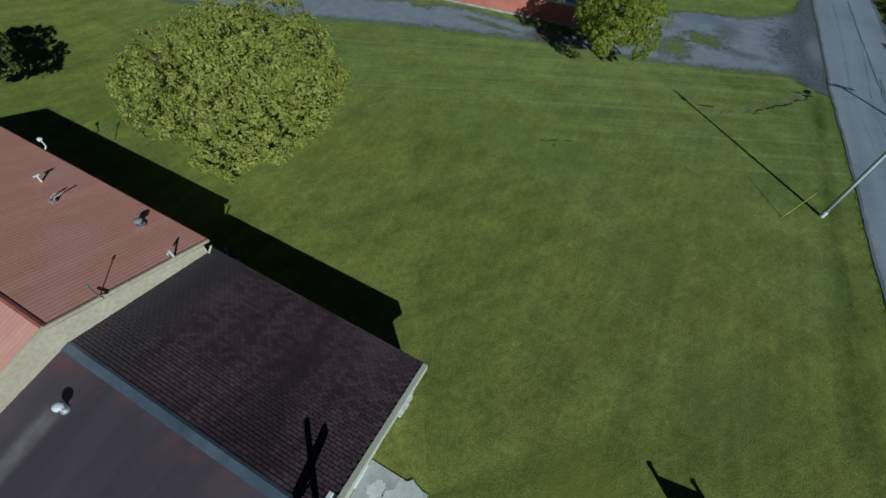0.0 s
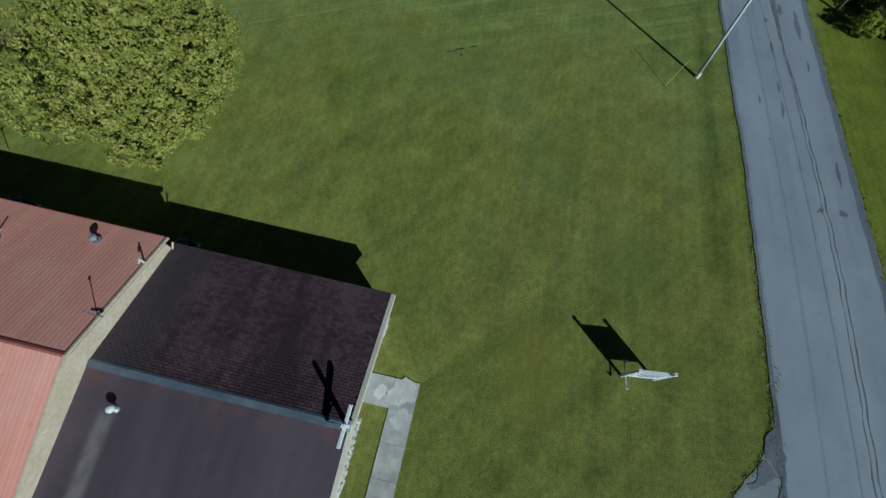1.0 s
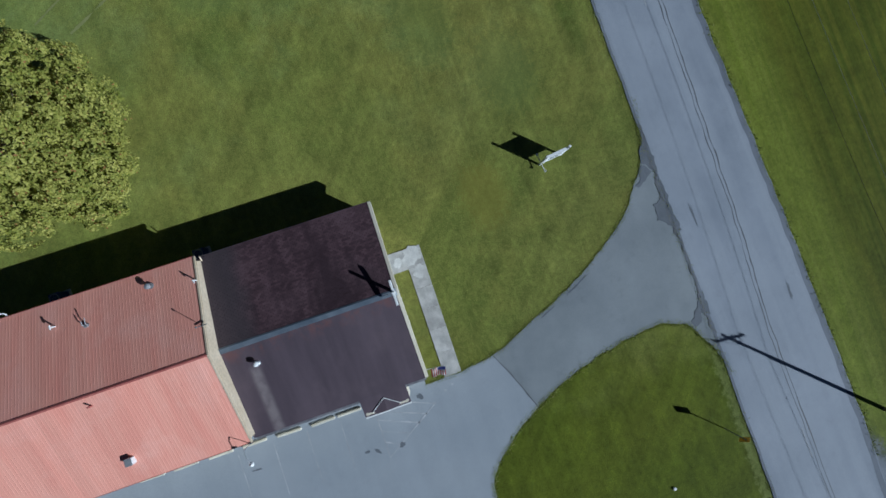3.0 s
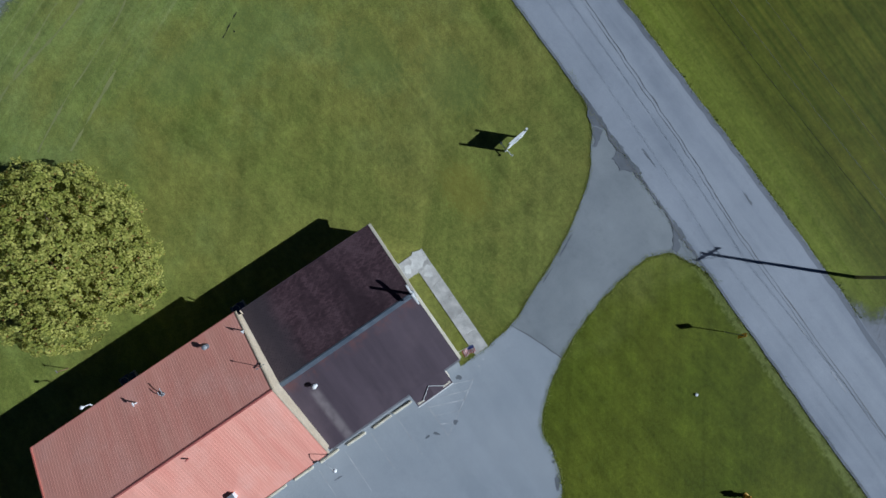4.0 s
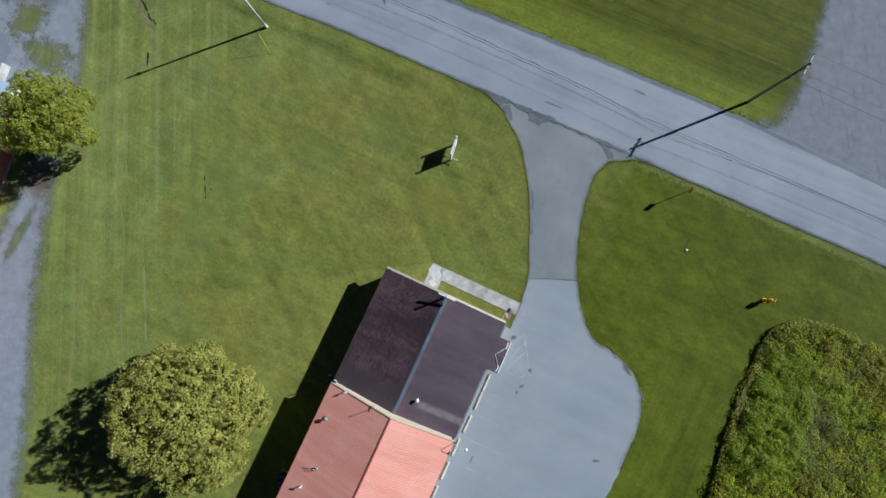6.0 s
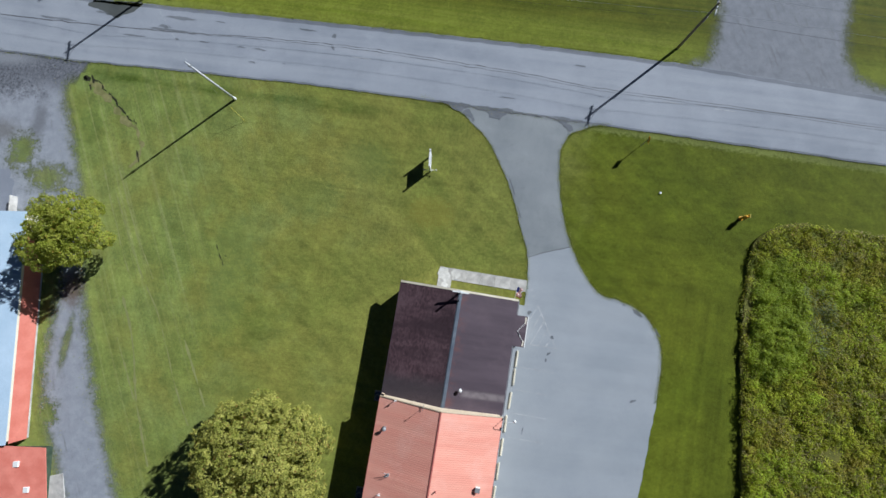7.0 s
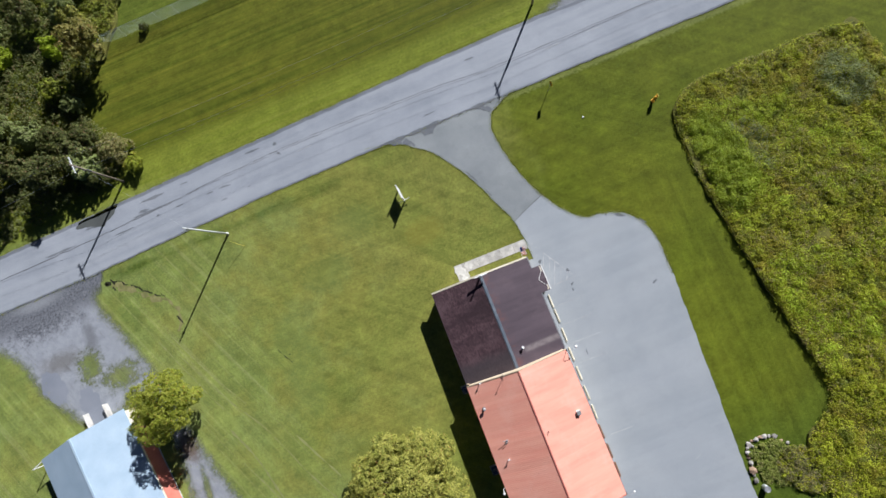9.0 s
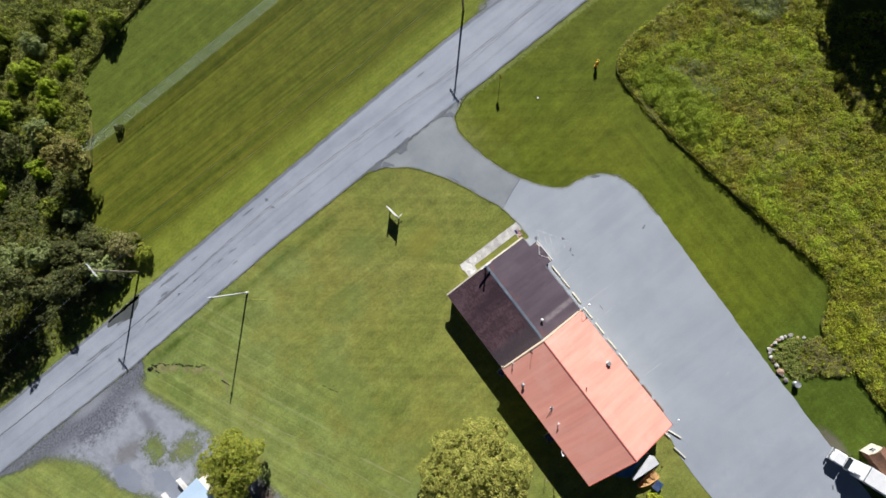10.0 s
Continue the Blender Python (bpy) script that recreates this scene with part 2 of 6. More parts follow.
def gravel_material(name, damp=False, tone=1.0):
    """Gravel that thins out into grass towards its edge (the mesh carries how far inside the edge it lies)."""
    k = Nodes(name)
    v = k.coords()
    att = k.n("Attribute")
    att.attribute_name = "inset"
    inset = att.outputs["Fac"]
    sep = k.n("SeparateXYZ")
    k.put(k.n("TexCoord").outputs["Object"], sep.inputs[0])
    mid = k.noise(v, 0.8, 5, 0.65)
    small = k.noise(v, 3.0, 4, 0.65)
    grit = k.noise(v, 22.0, 3)
    x, y = sep.outputs[0], sep.outputs[1]
    runs = k.noise(k.coords(scale=(1.6, 0.22, 1), turn=-28), 1.0, 5, 0.65)
    col = k.mix(k.range(mid, 0.3, 0.7), [c * tone for c in (0.250, 0.268, 0.305)], [c * tone for c in (0.335, 0.355, 0.395)])
    col = k.mix(k.range(runs, 0.56, 0.72, 0, 0.55), col, [c * tone for c in (0.150, 0.152, 0.160)])
    col = k.mix(k.range(small, 0.58, 0.72, 0, 0.4), col, [c * tone for c in (0.170, 0.165, 0.150)])
    shake = k.math("ADD", k.math("MULTIPLY", k.range(mid, 0.25, 0.75, -1, 1), 0.30), k.math("MULTIPLY", k.range(small, 0.25, 0.75, -1, 1), 0.22))
    rough_edge = k.math("MULTIPLY", shake, 2.2)
    grass = k.mix(k.range(mid, 0.35, 0.65), (0.115, 0.142, 0.040), (0.185, 0.200, 0.052))
    fade = k.range(k.math("ADD", inset, k.math("MULTIPLY", shake, 1.7)), 1.0, -1.3, smooth=True)
    if damp:
        # wet stretch along the road, a brown one by the puddles, and a grassed island
        wet = k.range(k.math("ADD", y, k.math("MULTIPLY", shake, 3.2)), 13.0, 16.0, smooth=True)
        wet = k.math("MAXIMUM", wet, k.spot(x, y, -59.6, 14.6, 5.2, 2.0, rough_edge, 0.7))
        col = k.mix(k.math("MULTIPLY", wet, k.range(small, 0.35, 0.65, 0.95, 0.45)), col, (0.070, 0.073, 0.086))
        col = k.mix(k.math("MULTIPLY", k.spot(x, y, -59.2, 17.6, 3.4, 0.9, shake, 0.7), 0.7), col, (0.27, 0.285, 0.31))
        col = k.mix(k.math("MULTIPLY", k.spot(x, y, -57.8, 8.0, 3.0, 1.3, shake, 0.7), 0.55), col, (0.110, 0.098, 0.080))
        col = k.mix(k.math("MULTIPLY", k.spot(x, y, -52.6, 9.8, 0.9, 2.6, shake, 0.7), 0.6), col, (0.105, 0.108, 0.120))
        isle = k.math("MULTIPLY", k.spot(x, y, -53.7, 5.8, 1.7, 2.0, rough_edge, 0.7), 0.85)
        isle = k.math("MAXIMUM", isle, k.math("MULTIPLY", k.spot(x, y, -49.6, 3.0, 2.6, 1.6, rough_edge, 0.7), 0.8))
        isle = k.math("MAXIMUM", isle, k.math("MULTIPLY", k.spot(x, y, -42.4, -24.6, 1.3, 2.2, rough_edge, 0.7), 0.9))
        isle = k.math("MAXIMUM", isle, k.math("MULTIPLY", k.spot(x, y, -42.0, -16.0, 0.5, 2.8, shake, 0.7), 0.7))
        fade = k.math("MULTIPLY", fade, k.range(y, 15.0, 17.0, 1.0, 0.0))
        fade = k.math("MAXIMUM", fade, isle)
    if damp:
        col = k.mix(k.math("MULTIPLY", k.spot(x, y, -42.9, -9.8, 1.3, 1.9, shake, 0.6), 0.9), col, (0.115, 0.080, 0.054))
    fade = k.math("MAXIMUM", fade, k.range(inset, -0.6, -1.4))
    col = k.mix(k.math("MULTIPLY", fade, 0.7), col, grass)
    k.put(k.range(k.math("ADD", fade, k.range(grit, 0.3, 0.7, -0.12, 0.12)), 0.05, 1.0, 1.0, 0.0), k.b.inputs["Alpha"])
    col = k.mix(1.0, col, k.range(grit, 0.2, 0.8, 0.74, 1.26), "MULTIPLY")
    k.bump(grit, 0.5, 0.03)
    return k.done(col, 0.88, 0.0, 0.2)


def shingle_material():
    k = Nodes("brown_asphalt_shingle")
    v = k.coords(space="Object")
    o = k.n("ObjectInfo").outputs["Random"]
    isl = k.n("NewGeometry").outputs["Random Per Island"]
    pick = k.math("FRACT", k.math("ADD", o, isl))
    geo = k.n("NewGeometry").outputs["Position"]
    sep = k.n("SeparateXYZ")
    k.put(geo, sep.inputs[0])
    big = k.noise(geo, 0.35, 5, 0.6)
    col = k.mix(k.range(pick, 0, 1), (0.052, 0.029, 0.035), (0.106, 0.062, 0.072))
    col = k.mix(k.range(big, 0.46, 0.66, 0, 0.55), col, (0.135, 0.085, 0.096))
    # dark stains that run down the fall
    m = k.n("Mapping")
    m.inputs["Scale"].default_value = (0.16, 0.5, 0.16)
    k.put(geo, m.inputs["Vector"])
    col = k.mix(k.range(k.noise(m.outputs[0], 1.0, 4, 0.6), 0.48, 0.64, 0, 0.7), col, (0.026, 0.014, 0.019))
    # a smoother, greyer stretch beside the hall
    smooth = k.range(k.math("ADD", sep.outputs[1], k.math("MULTIPLY", big, 2.0)), -10.6, -12.2, smooth=True)
    col = k.mix(k.math("MULTIPLY", smooth, 0.75), col, (0.062, 0.052, 0.058))
    k.bump(k.noise(v, 60.0, 2), 0.4, 0.006)
    return k.done(col, 0.8, 0.0, 0.3)


def brown_sheet_material():
    """The smoother sunny slope: bleached bands down the fall, reddish lichen near the ridge, a pale wash below the vent."""
    k = Nodes("weathered_brown_roofing")
    geo = k.n("NewGeometry").outputs["Position"]
    sep = k.n("SeparateXYZ")
    k.put(geo, sep.inputs[0])
    m = k.n("Mapping")
    m.inputs["Scale"].default_value = (0.1, 0.7, 0.1)
    k.put(geo, m.inputs["Vector"])
    runs = k.noise(m.outputs[0], 1.0, 5, 0.6)
    big = k.noise(geo, 0.28, 5, 0.6)
    grit = k.noise(geo, 40.0, 2)
    col = k.mix(k.range(runs, 0.35, 0.65), (0.058, 0.043, 0.054), (0.084, 0.063, 0.077))
    col = k.mix(k.range(big, 0.5, 0.68, 0, 0.55), col, (0.108, 0.080, 0.092))
    rust = k.math("MULTIPLY", k.range(k.noise(geo, 1.1, 6, 0.7), 0.48, 0.62), k.range(sep.outputs[0], 4.3, 3.0, smooth=True))
    col = k.mix(k.math("MULTIPLY", rust, 0.5), col, (0.150, 0.060, 0.050))
    wash = k.math("MULTIPLY", k.range(k.math("ABSOLUTE", k.math("ADD", sep.outputs[1], 13.05)), 0.55, 0.12, smooth=True), k.range(sep.outputs[0], 4.2, 4.9, smooth=True))
    wash = k.math("MULTIPLY", wash, k.range(k.noise(geo, 1.6, 4), 0.3, 0.6, 0.45, 1.0))
    col = k.mix(k.math("MULTIPLY", wash, 0.7), col, (0.22, 0.19, 0.19))
    col = k.mix(1.0, col, k.range(grit, 0.2, 0.8, 0.96, 1.28), "MULTIPLY")
    k.bump(grit, 0.3, 0.005)
    return k.done(col, 0.72, 0.0, 0.35)


def red_metal_material():
    k = Nodes("faded_red_painted_metal")
    geo = k.n("NewGeometry").outputs["Position"]
    m = k.n("Mapping")
    m.inputs["Scale"].default_value = (0.12, 1.0, 0.12)
    k.put(geo, m.inputs["Vector"])
    runs = k.noise(m.outputs[0], 1.4, 5, 0.6)
    chalk = k.noise(geo, 0.35, 6, 0.65)
    o = k.n("ObjectInfo").outputs["Random"]
    col = k.mix(k.range(runs, 0.3, 0.7), (0.800, 0.334, 0.250), (0.850, 0.412, 0.310))
    col = k.mix(k.range(chalk, 0.5, 0.72, 0, 0.6), col, (0.860, 0.470, 0.378))
    col = k.mix(k.range(k.noise(geo, 3.0, 5, 0.7), 0.62, 0.75, 0, 0.35), col, (0.39, 0.12, 0.105))
    col = k.mix(1.0, col, k.range(o, 0, 1, 0.95, 1.05), "MULTIPLY")
    return k.done(col, 0.5, 0.0, 0.4)


LAWN = lawn_material()
ROAD = asphalt_material("grey_road_asphalt", 0.308, 0.5, 1.02, 0.2, 0.12)
LOT = asphalt_material("pale_lot_asphalt", 0.350, 0.2, 0.97, 0.12, 0.06)
DRIVE = asphalt_material("darker_drive_asphalt", 0.262, 0.15, 0.93, 0.3, 0.14)
SHOULDER = asphalt_material("dark_road_shoulder", 0.19, 0.2, 1.04, 0.4, 0.15)
PATCH = asphalt_material("dark_asphalt_patch", 0.165, 0.1, 1.0, 0.5)
DAMPROAD = asphalt_material("damp_brown_asphalt", 0.098, 0.1, 0.86, 0.4)
SILT = asphalt_material("pale_silt", 0.25, 0.1, 1.06, 0.1, 0.08)
GRAVEL = gravel_material("gravel_and_grass", True)
FINE = gravel_material("blue_grey_fine_gravel", False, 0.72)
SHINGLE = shingle_material()
BROWN = brown_sheet_material()
RED = red_metal_material()
CONCRETE = surface("worn_concrete", (0.34, 0.33, 0.31), (0.56, 0.545, 0.51), 0.9, 18, 0.85, 0.25, spread=0.03)
BLOCK = surface("cream_painted_concrete", (0.62, 0.58, 0.46), (0.72, 0.68, 0.56), 2.0, 25, 0.8, 0.3)
TAN = surface("tan_siding", (0.60, 0.49, 0.34), (0.67, 0.56, 0.41), 0.6, 5, 0.7, 0.12, spread=0.05)
CREAM = surface("cream_wall_paint", (0.66, 0.60, 0.47), (0.74, 0.68, 0.55), 0.7, 20, 0.75, 0.15, spread=0.05)
WHITE = surface("white_paint", (0.74, 0.75, 0.74), (0.82, 0.82, 0.80), 1.5, 22, 0.55, 0.1, spread=0.04)
STONE = surface("pale_fieldstone", (0.48, 0.45, 0.40), (0.66, 0.63, 0.57), 2.5, 20, 0.85, 0.5, spread=0.22, dist=0.03)
ROCK = surface("grey_garden_rock", (0.24, 0.22, 0.20), (0.48, 0.45, 0.42), 1.8, 14, 0.9, 0.5, spread=0.35, dist=0.04)
ROCK_T = surface("tan_garden_rock", (0.30, 0.19, 0.12), (0.50, 0.36, 0.25), 1.8, 14, 0.9, 0.5, spread=0.3, dist=0.04)
FLASH = surface("blue_grey_ridge_metal", (0.095, 0.118, 0.150), (0.150, 0.176, 0.210), 0.8, 16, 0.45, 0.1, 0.2, 0.05, 0.4)
TRIM = surface("grey_metal_trim", (0.20, 0.20, 0.22), (0.30, 0.29, 0.31), 1.5, 20, 0.5, 0.1, 0.3)
DARKRED = surface("dark_red_ridge_metal", (0.34, 0.10, 0.085), (0.42, 0.14, 0.115), 1.5, 20, 0.5, 0.1)
GALV = surface("galvanised_metal", (0.48, 0.50, 0.52), (0.66, 0.68, 0.69), 3.0, 30, 0.38, 0.1, 0.6, 0.1, 0.5)
STEEL = surface("dull_steel", (0.20, 0.21, 0.22), (0.32, 0.33, 0.34), 3.0, 30, 0.5, 0.1, 0.5)
BLACK = surface("black_plastic", (0.015, 0.015, 0.016), (0.03, 0.03, 0.032), 3.0, 30, 0.5, 0.1)
RUBBER = surface("tyre_rubber", (0.018, 0.018, 0.018), (0.035, 0.034, 0.033), 4.0, 30, 0.85, 0.2)
POLEWOOD = surface("weathered_pole_wood", (0.17, 0.14, 0.11), (0.28, 0.24, 0.19), 1.0, 12, 0.85, 0.4, stretch=(6, 6, 0.5), dist=0.02)
PALEPOLE = surface("silvered_pole_wood", (0.40, 0.42, 0.43), (0.56, 0.58, 0.58), 1.0, 12, 0.75, 0.3, stretch=(6, 6, 0.5), dist=0.02)
BARK = surface("grey_brown_bark", (0.075, 0.055, 0.040), (0.15, 0.115, 0.085), 2.0, 16, 0.9, 0.7, stretch=(3, 3, 0.7), dist=0.05)
YELLOW = surface("yellow_plastic", (0.62, 0.52, 0.06), (0.72, 0.62, 0.12), 2.0, 20, 0.5, 0.1)
ORANGE = surface("orange_yellow_paint", (0.78, 0.36, 0.02), (0.86, 0.48, 0.04), 3.0, 20, 0.5, 0.15)
BLUE = surface("blue_tarpaulin", (0.05, 0.16, 0.36), (0.09, 0.25, 0.48), 1.2, 14, 0.5, 0.3, dist=0.03)
NAVY = surface("navy_plastic", (0.03, 0.05, 0.12), (0.06, 0.09, 0.18), 2.0, 20, 0.45, 0.1)
PALEBLUE = surface("pale_blue_white_roof_metal", (0.36, 0.47, 0.58), (0.42, 0.53, 0.64), 0.4, 16, 0.45, 0.08, 0.0, 0.03, 0.4)
SALMON = surface("salmon_roof_paint", (0.50, 0.150, 0.110), (0.58, 0.200, 0.150), 0.8, 16, 0.55, 0.1, 0.0, 0.04)
BROWNWOOD = surface("brown_stained_board", (0.16, 0.085, 0.05), (0.24, 0.135, 0.085), 1.2, 14, 0.75, 0.3, stretch=(1, 6, 1))
TANWOOD = surface("tan_varnished_wood", (0.36, 0.20, 0.075), (0.48, 0.29, 0.12), 1.5, 14, 0.6, 0.2, stretch=(1, 5, 1))
FLAGRED = surface("flag_red_cloth", (0.46, 0.03, 0.04), (0.54, 0.05, 0.06), 2.0, 40, 0.85, 0.2)
FLAGBLUE = surface("flag_blue_cloth", (0.03, 0.04, 0.17), (0.05, 0.06, 0.23), 2.0, 40, 0.85, 0.2)
PAINT = surface("worn_white_line_paint", (0.32, 0.33, 0.35), (0.48, 0.49, 0.51), 1.3, 9, 0.8, 0.2)
CRACK = surface("dark_crack_sealer", (0.095, 0.10, 0.11), (0.15, 0.155, 0.168), 0.8, 12, 0.7, 0.1)
SOIL = surface("bare_brown_soil", (0.085, 0.058, 0.038), (0.16, 0.115, 0.075), 1.1, 14, 0.95, 0.5, dist=0.03)
# near-black tone that paints shaded gaps, used for other dark marks too
LAWNDARK = surface("gap_shade_and_mark", (0.018, 0.020, 0.010), (0.045, 0.046, 0.022), 1.5, 14, 0.95, 0.5, dist=0.03)
# filler floor below rank growth, with the shade between plants in its colour
UNDER = surface("shaded_weed_floor", (0.105, 0.115, 0.020), (0.185, 0.175, 0.036), 0.9, 9, 0.95, 0.6, dist=0.08)
LEAF = leafy("yellow_green_leaves", (0.150, 0.185, 0.026), (0.325, 0.330, 0.060), (0.550, 0.515, 0.135), (0.30, 0.16, 0.05), 0.015, 0.38)
LEAF_B = leafy("bright_green_leaves", (0.245, 0.300, 0.026), (0.395, 0.445, 0.044), (0.600, 0.610, 0.110), (0.55, 0.30, 0.06), 0.012, 0.48)
LEAF_Y = leafy("olive_brown_leaves", (0.110, 0.112, 0.026), (0.225, 0.215, 0.050), (0.390, 0.350, 0.100), (0.30, 0.17, 0.06), 0.06, 0.40)
LEAF_W = leafy("woodland_leaves", (0.050, 0.068, 0.020), (0.125, 0.150, 0.040), (0.250, 0.262, 0.080), (0.28, 0.19, 0.09), 0.05, 0.40)
CLUMP = leafy("lush_clump_leaves", (0.240, 0.320, 0.016), (0.390, 0.490, 0.028), (0.560, 0.640, 0.056), (0.30, 0.40, 0.03), 0.1, 0.48)
THICKET = leafy("thicket_leaves", (0.085, 0.120, 0.012), (0.215, 0.270, 0.024), (0.420, 0.460, 0.055), (0.30, 0.20, 0.09), 0.04, 0.42,
                ((0.250, 0.240, 0.045), (0.120, 0.170, 0.030), (0.390, 0.430, 0.045)))
SCRUB = leafy("grey_brown_scrub_leaves", (0.190, 0.160, 0.058), (0.310, 0.275, 0.100), (0.450, 0.410, 0.180), (0.22, 0.26, 0.07), 0.25, 0.40)
WILLOW = leafy("grey_green_leaves", (0.220, 0.280, 0.080), (0.310, 0.370, 0.120), (0.420, 0.470, 0.190), (0.36, 0.36, 0.18), 0.1, 0.42)
WEED = leafy("field_weed_leaves", (0.185, 0.216, 0.010), (0.335, 0.378, 0.020), (0.515, 0.530, 0.045), (0.44, 0.33, 0.10), 0.07, 0.55,
             ((0.420, 0.345, 0.055), (0.215, 0.265, 0.045), (0.520, 0.570, 0.045)))
DRYWEED = leafy("dry_weed_leaves", (0.24, 0.20, 0.060), (0.38, 0.31, 0.105), (0.52, 0.45, 0.19), (0.26, 0.32, 0.05), 0.3, 0.38)
BLADES = leafy("grass_blades", (0.150, 0.205, 0.030), (0.220, 0.260, 0.045), (0.320, 0.340, 0.075), (0.36, 0.33, 0.13), 0.1, 0.38)
FELT = surface("black_roofing_felt", (0.024, 0.016, 0.020), (0.034, 0.023, 0.028), 1.5, 30, 0.9, 0.1)
GREENWALL = surface("dark_green_board", (0.035, 0.055, 0.035), (0.06, 0.085, 0.055), 1.5, 18, 0.7, 0.2)
MESHWIRE = leafy("pale_zinc_mesh", (0.70, 0.78, 0.78), (0.76, 0.83, 0.84), (0.80, 0.86, 0.87), (0.74, 0.80, 0.80), 0.01, 0.6)
k = Nodes("dark_window_glass")
GLASS = k.done((0.02, 0.025, 0.03), 0.08, 0.0, 0.6)

# ---- building helpers ----
from mathutils.geometry import tessellate_polygon

def link_mesh(name, bm, material, smooth=False):
    me = bpy.data.meshes.new(name)
    bm.normal_update()
    bm.to_mesh(me)
    bm.free()
    me.materials.append(material)
    if smooth:
        me.shade_smooth()
    return new(name, me)


def part(name, bm, material, parent, label="", smooth=False):
    ob = link_mesh(name, bm, material, smooth)
    ob.parent = parent
    return tagged(ob, label)


def thing(name, m, label, category, group="", kind=""):
    ob = new(name)
    ob.empty_display_size = 0.3
    ob.matrix_world = m
    return tagged(ob, label, category, group, kind)


def array_mesh(name, verts, faces, material, parent=None):
    """A mesh object from numpy arrays: verts (n, 3) and faces (m, 3 or 4)."""
    me = bpy.data.meshes.new(name)
    k = faces.shape[1]
    me.vertices.add(len(verts))
    me.vertices.foreach_set("co", np.asarray(verts, np.float32).ravel())
    me.loops.add(faces.size)
    me.loops.foreach_set("vertex_index", faces.astype(np.int32).ravel())
    me.polygons.add(len(faces))
    me.polygons.foreach_set("loop_start", np.arange(0, faces.size, k, dtype=np.int32))
    me.update(calc_edges=True)
    me.validate()
    me.shade_flat()
    me.materials.append(material)
    ob = new(name, me)
    if parent:
        ob.parent = parent
    return ob


def box(bm, c, s, turn=None, bevel=0.0):
    m = Matrix.Translation(c) @ (turn or Matrix()) @ Matrix.Diagonal((*s, 1))
    made = bmesh.ops.create_cube(bm, size=1, matrix=m)["verts"]
    if bevel:
        edges = {e for v in made for e in v.link_edges}
        bmesh.ops.bevel(bm, geom=list(edges), offset=bevel, segments=1, affect="EDGES")
    return bm


def boxes(*rows, bevel=0.0):
    bm = bmesh.new()
    for c, s in rows:
        box(bm, c, s, None, bevel)
    return bm


def rod(bm, a, b, r0, r1=None, seg=10, caps=True):
    a, b = Vector(a), Vector(b)
    d = b - a
    m = Matrix.Translation((a + b) / 2) @ d.to_track_quat("Z", "Y").to_matrix().to_4x4()
    bmesh.ops.create_cone(bm, cap_ends=caps, segments=seg, radius1=r0, radius2=r0 if r1 is None else r1, depth=d.length, matrix=m)
    return bm


def rods(*rows, seg=10):
    bm = bmesh.new()
    for a, b, *r in rows:
        rod(bm, a, b, *r, seg=seg)
    return bm


def bent(bm, points, r, seg=8):
    for a, b in zip(points, points[1:]):
        rod(bm, a, b, r, r, seg)
    return bm


def lathe(profile, seg=20):
    """A turned shape from (radius, height) pairs."""
    bm = bmesh.new()
    rings = [[bm.verts.new((r * math.cos(2 * math.pi * i / seg), r * math.sin(2 * math.pi * i / seg), z)) for i in range(seg)] for r, z in profile]
    for a, b in zip(rings, rings[1:]):
        for i in range(seg):
            bm.faces.new((a[i], a[(i + 1) % seg], b[(i + 1) % seg], b[i]))
    bm.faces.new(rings[0][::-1])
    bm.faces.new(rings[-1])
    return bm


def prism(points, z0, z1):
    """An upright slab over a closed outline of (x, y)."""
    bm = bmesh.new()
    top = [bm.verts.new((x, y, z1)) for x, y in points]
    low = [bm.verts.new((x, y, z0)) for x, y in points]
    n = len(points)
    for tri in tessellate_polygon([[Vector((x, y, 0)) for x, y in points]]):
        bm.faces.new([top[i] for i in tri])
    for i in range(n):
        bm.faces.new((top[i], low[i], low[(i + 1) % n], top[(i + 1) % n]))
    for f in bm.faces:
        f.normal_update()
        if len(f.verts) == 3 and f.normal.z < 0:
            f.normal_flip()
    return bm


def slab(corners, thick):
    """A sloping board from four top corners, thick measured straight down."""
    bm = bmesh.new()
    top = [bm.verts.new(c) for c in corners]
    low = [bm.verts.new((c[0], c[1], c[2] - thick)) for c in corners]
    bm.faces.new(top)
    bm.faces.new(low[::-1])
    for i in range(4):
        bm.faces.new((top[i], low[i], low[(i + 1) % 4], top[(i + 1) % 4]))
    bmesh.ops.recalc_face_normals(bm, faces=bm.faces)
    return bm


def glide(points, per=8, closed=False):
    """A smooth line through points (x, y)."""
    n = len(points)
    out = []
    for i in range(n if closed else n - 1):
        p = [Vector(points[(i + j) % n] if closed else points[min(max(i + j, 0), n - 1)]) for j in (-1, 0, 1, 2)]
        for s in range(per):
            t = s / per
            out.append(0.5 * (2 * p[1] + (p[2] - p[0]) * t + (2 * p[0] - 5 * p[1] + 4 * p[2] - p[3]) * t * t + (3 * p[1] - p[0] - 3 * p[2] + p[3]) * t ** 3))
    if not closed:
        out.append(Vector(points[-1]))
    return out


def ragged(points, size, grain=1.0):
    """Moves the points of a line a little, as worn edges are."""
    return [(p[0] + size * noise.noise((p[0] * grain, p[1] * grain, 1.7)), p[1] + size * noise.noise((p[0] * grain, p[1] * grain, 9.3))) for p in points]


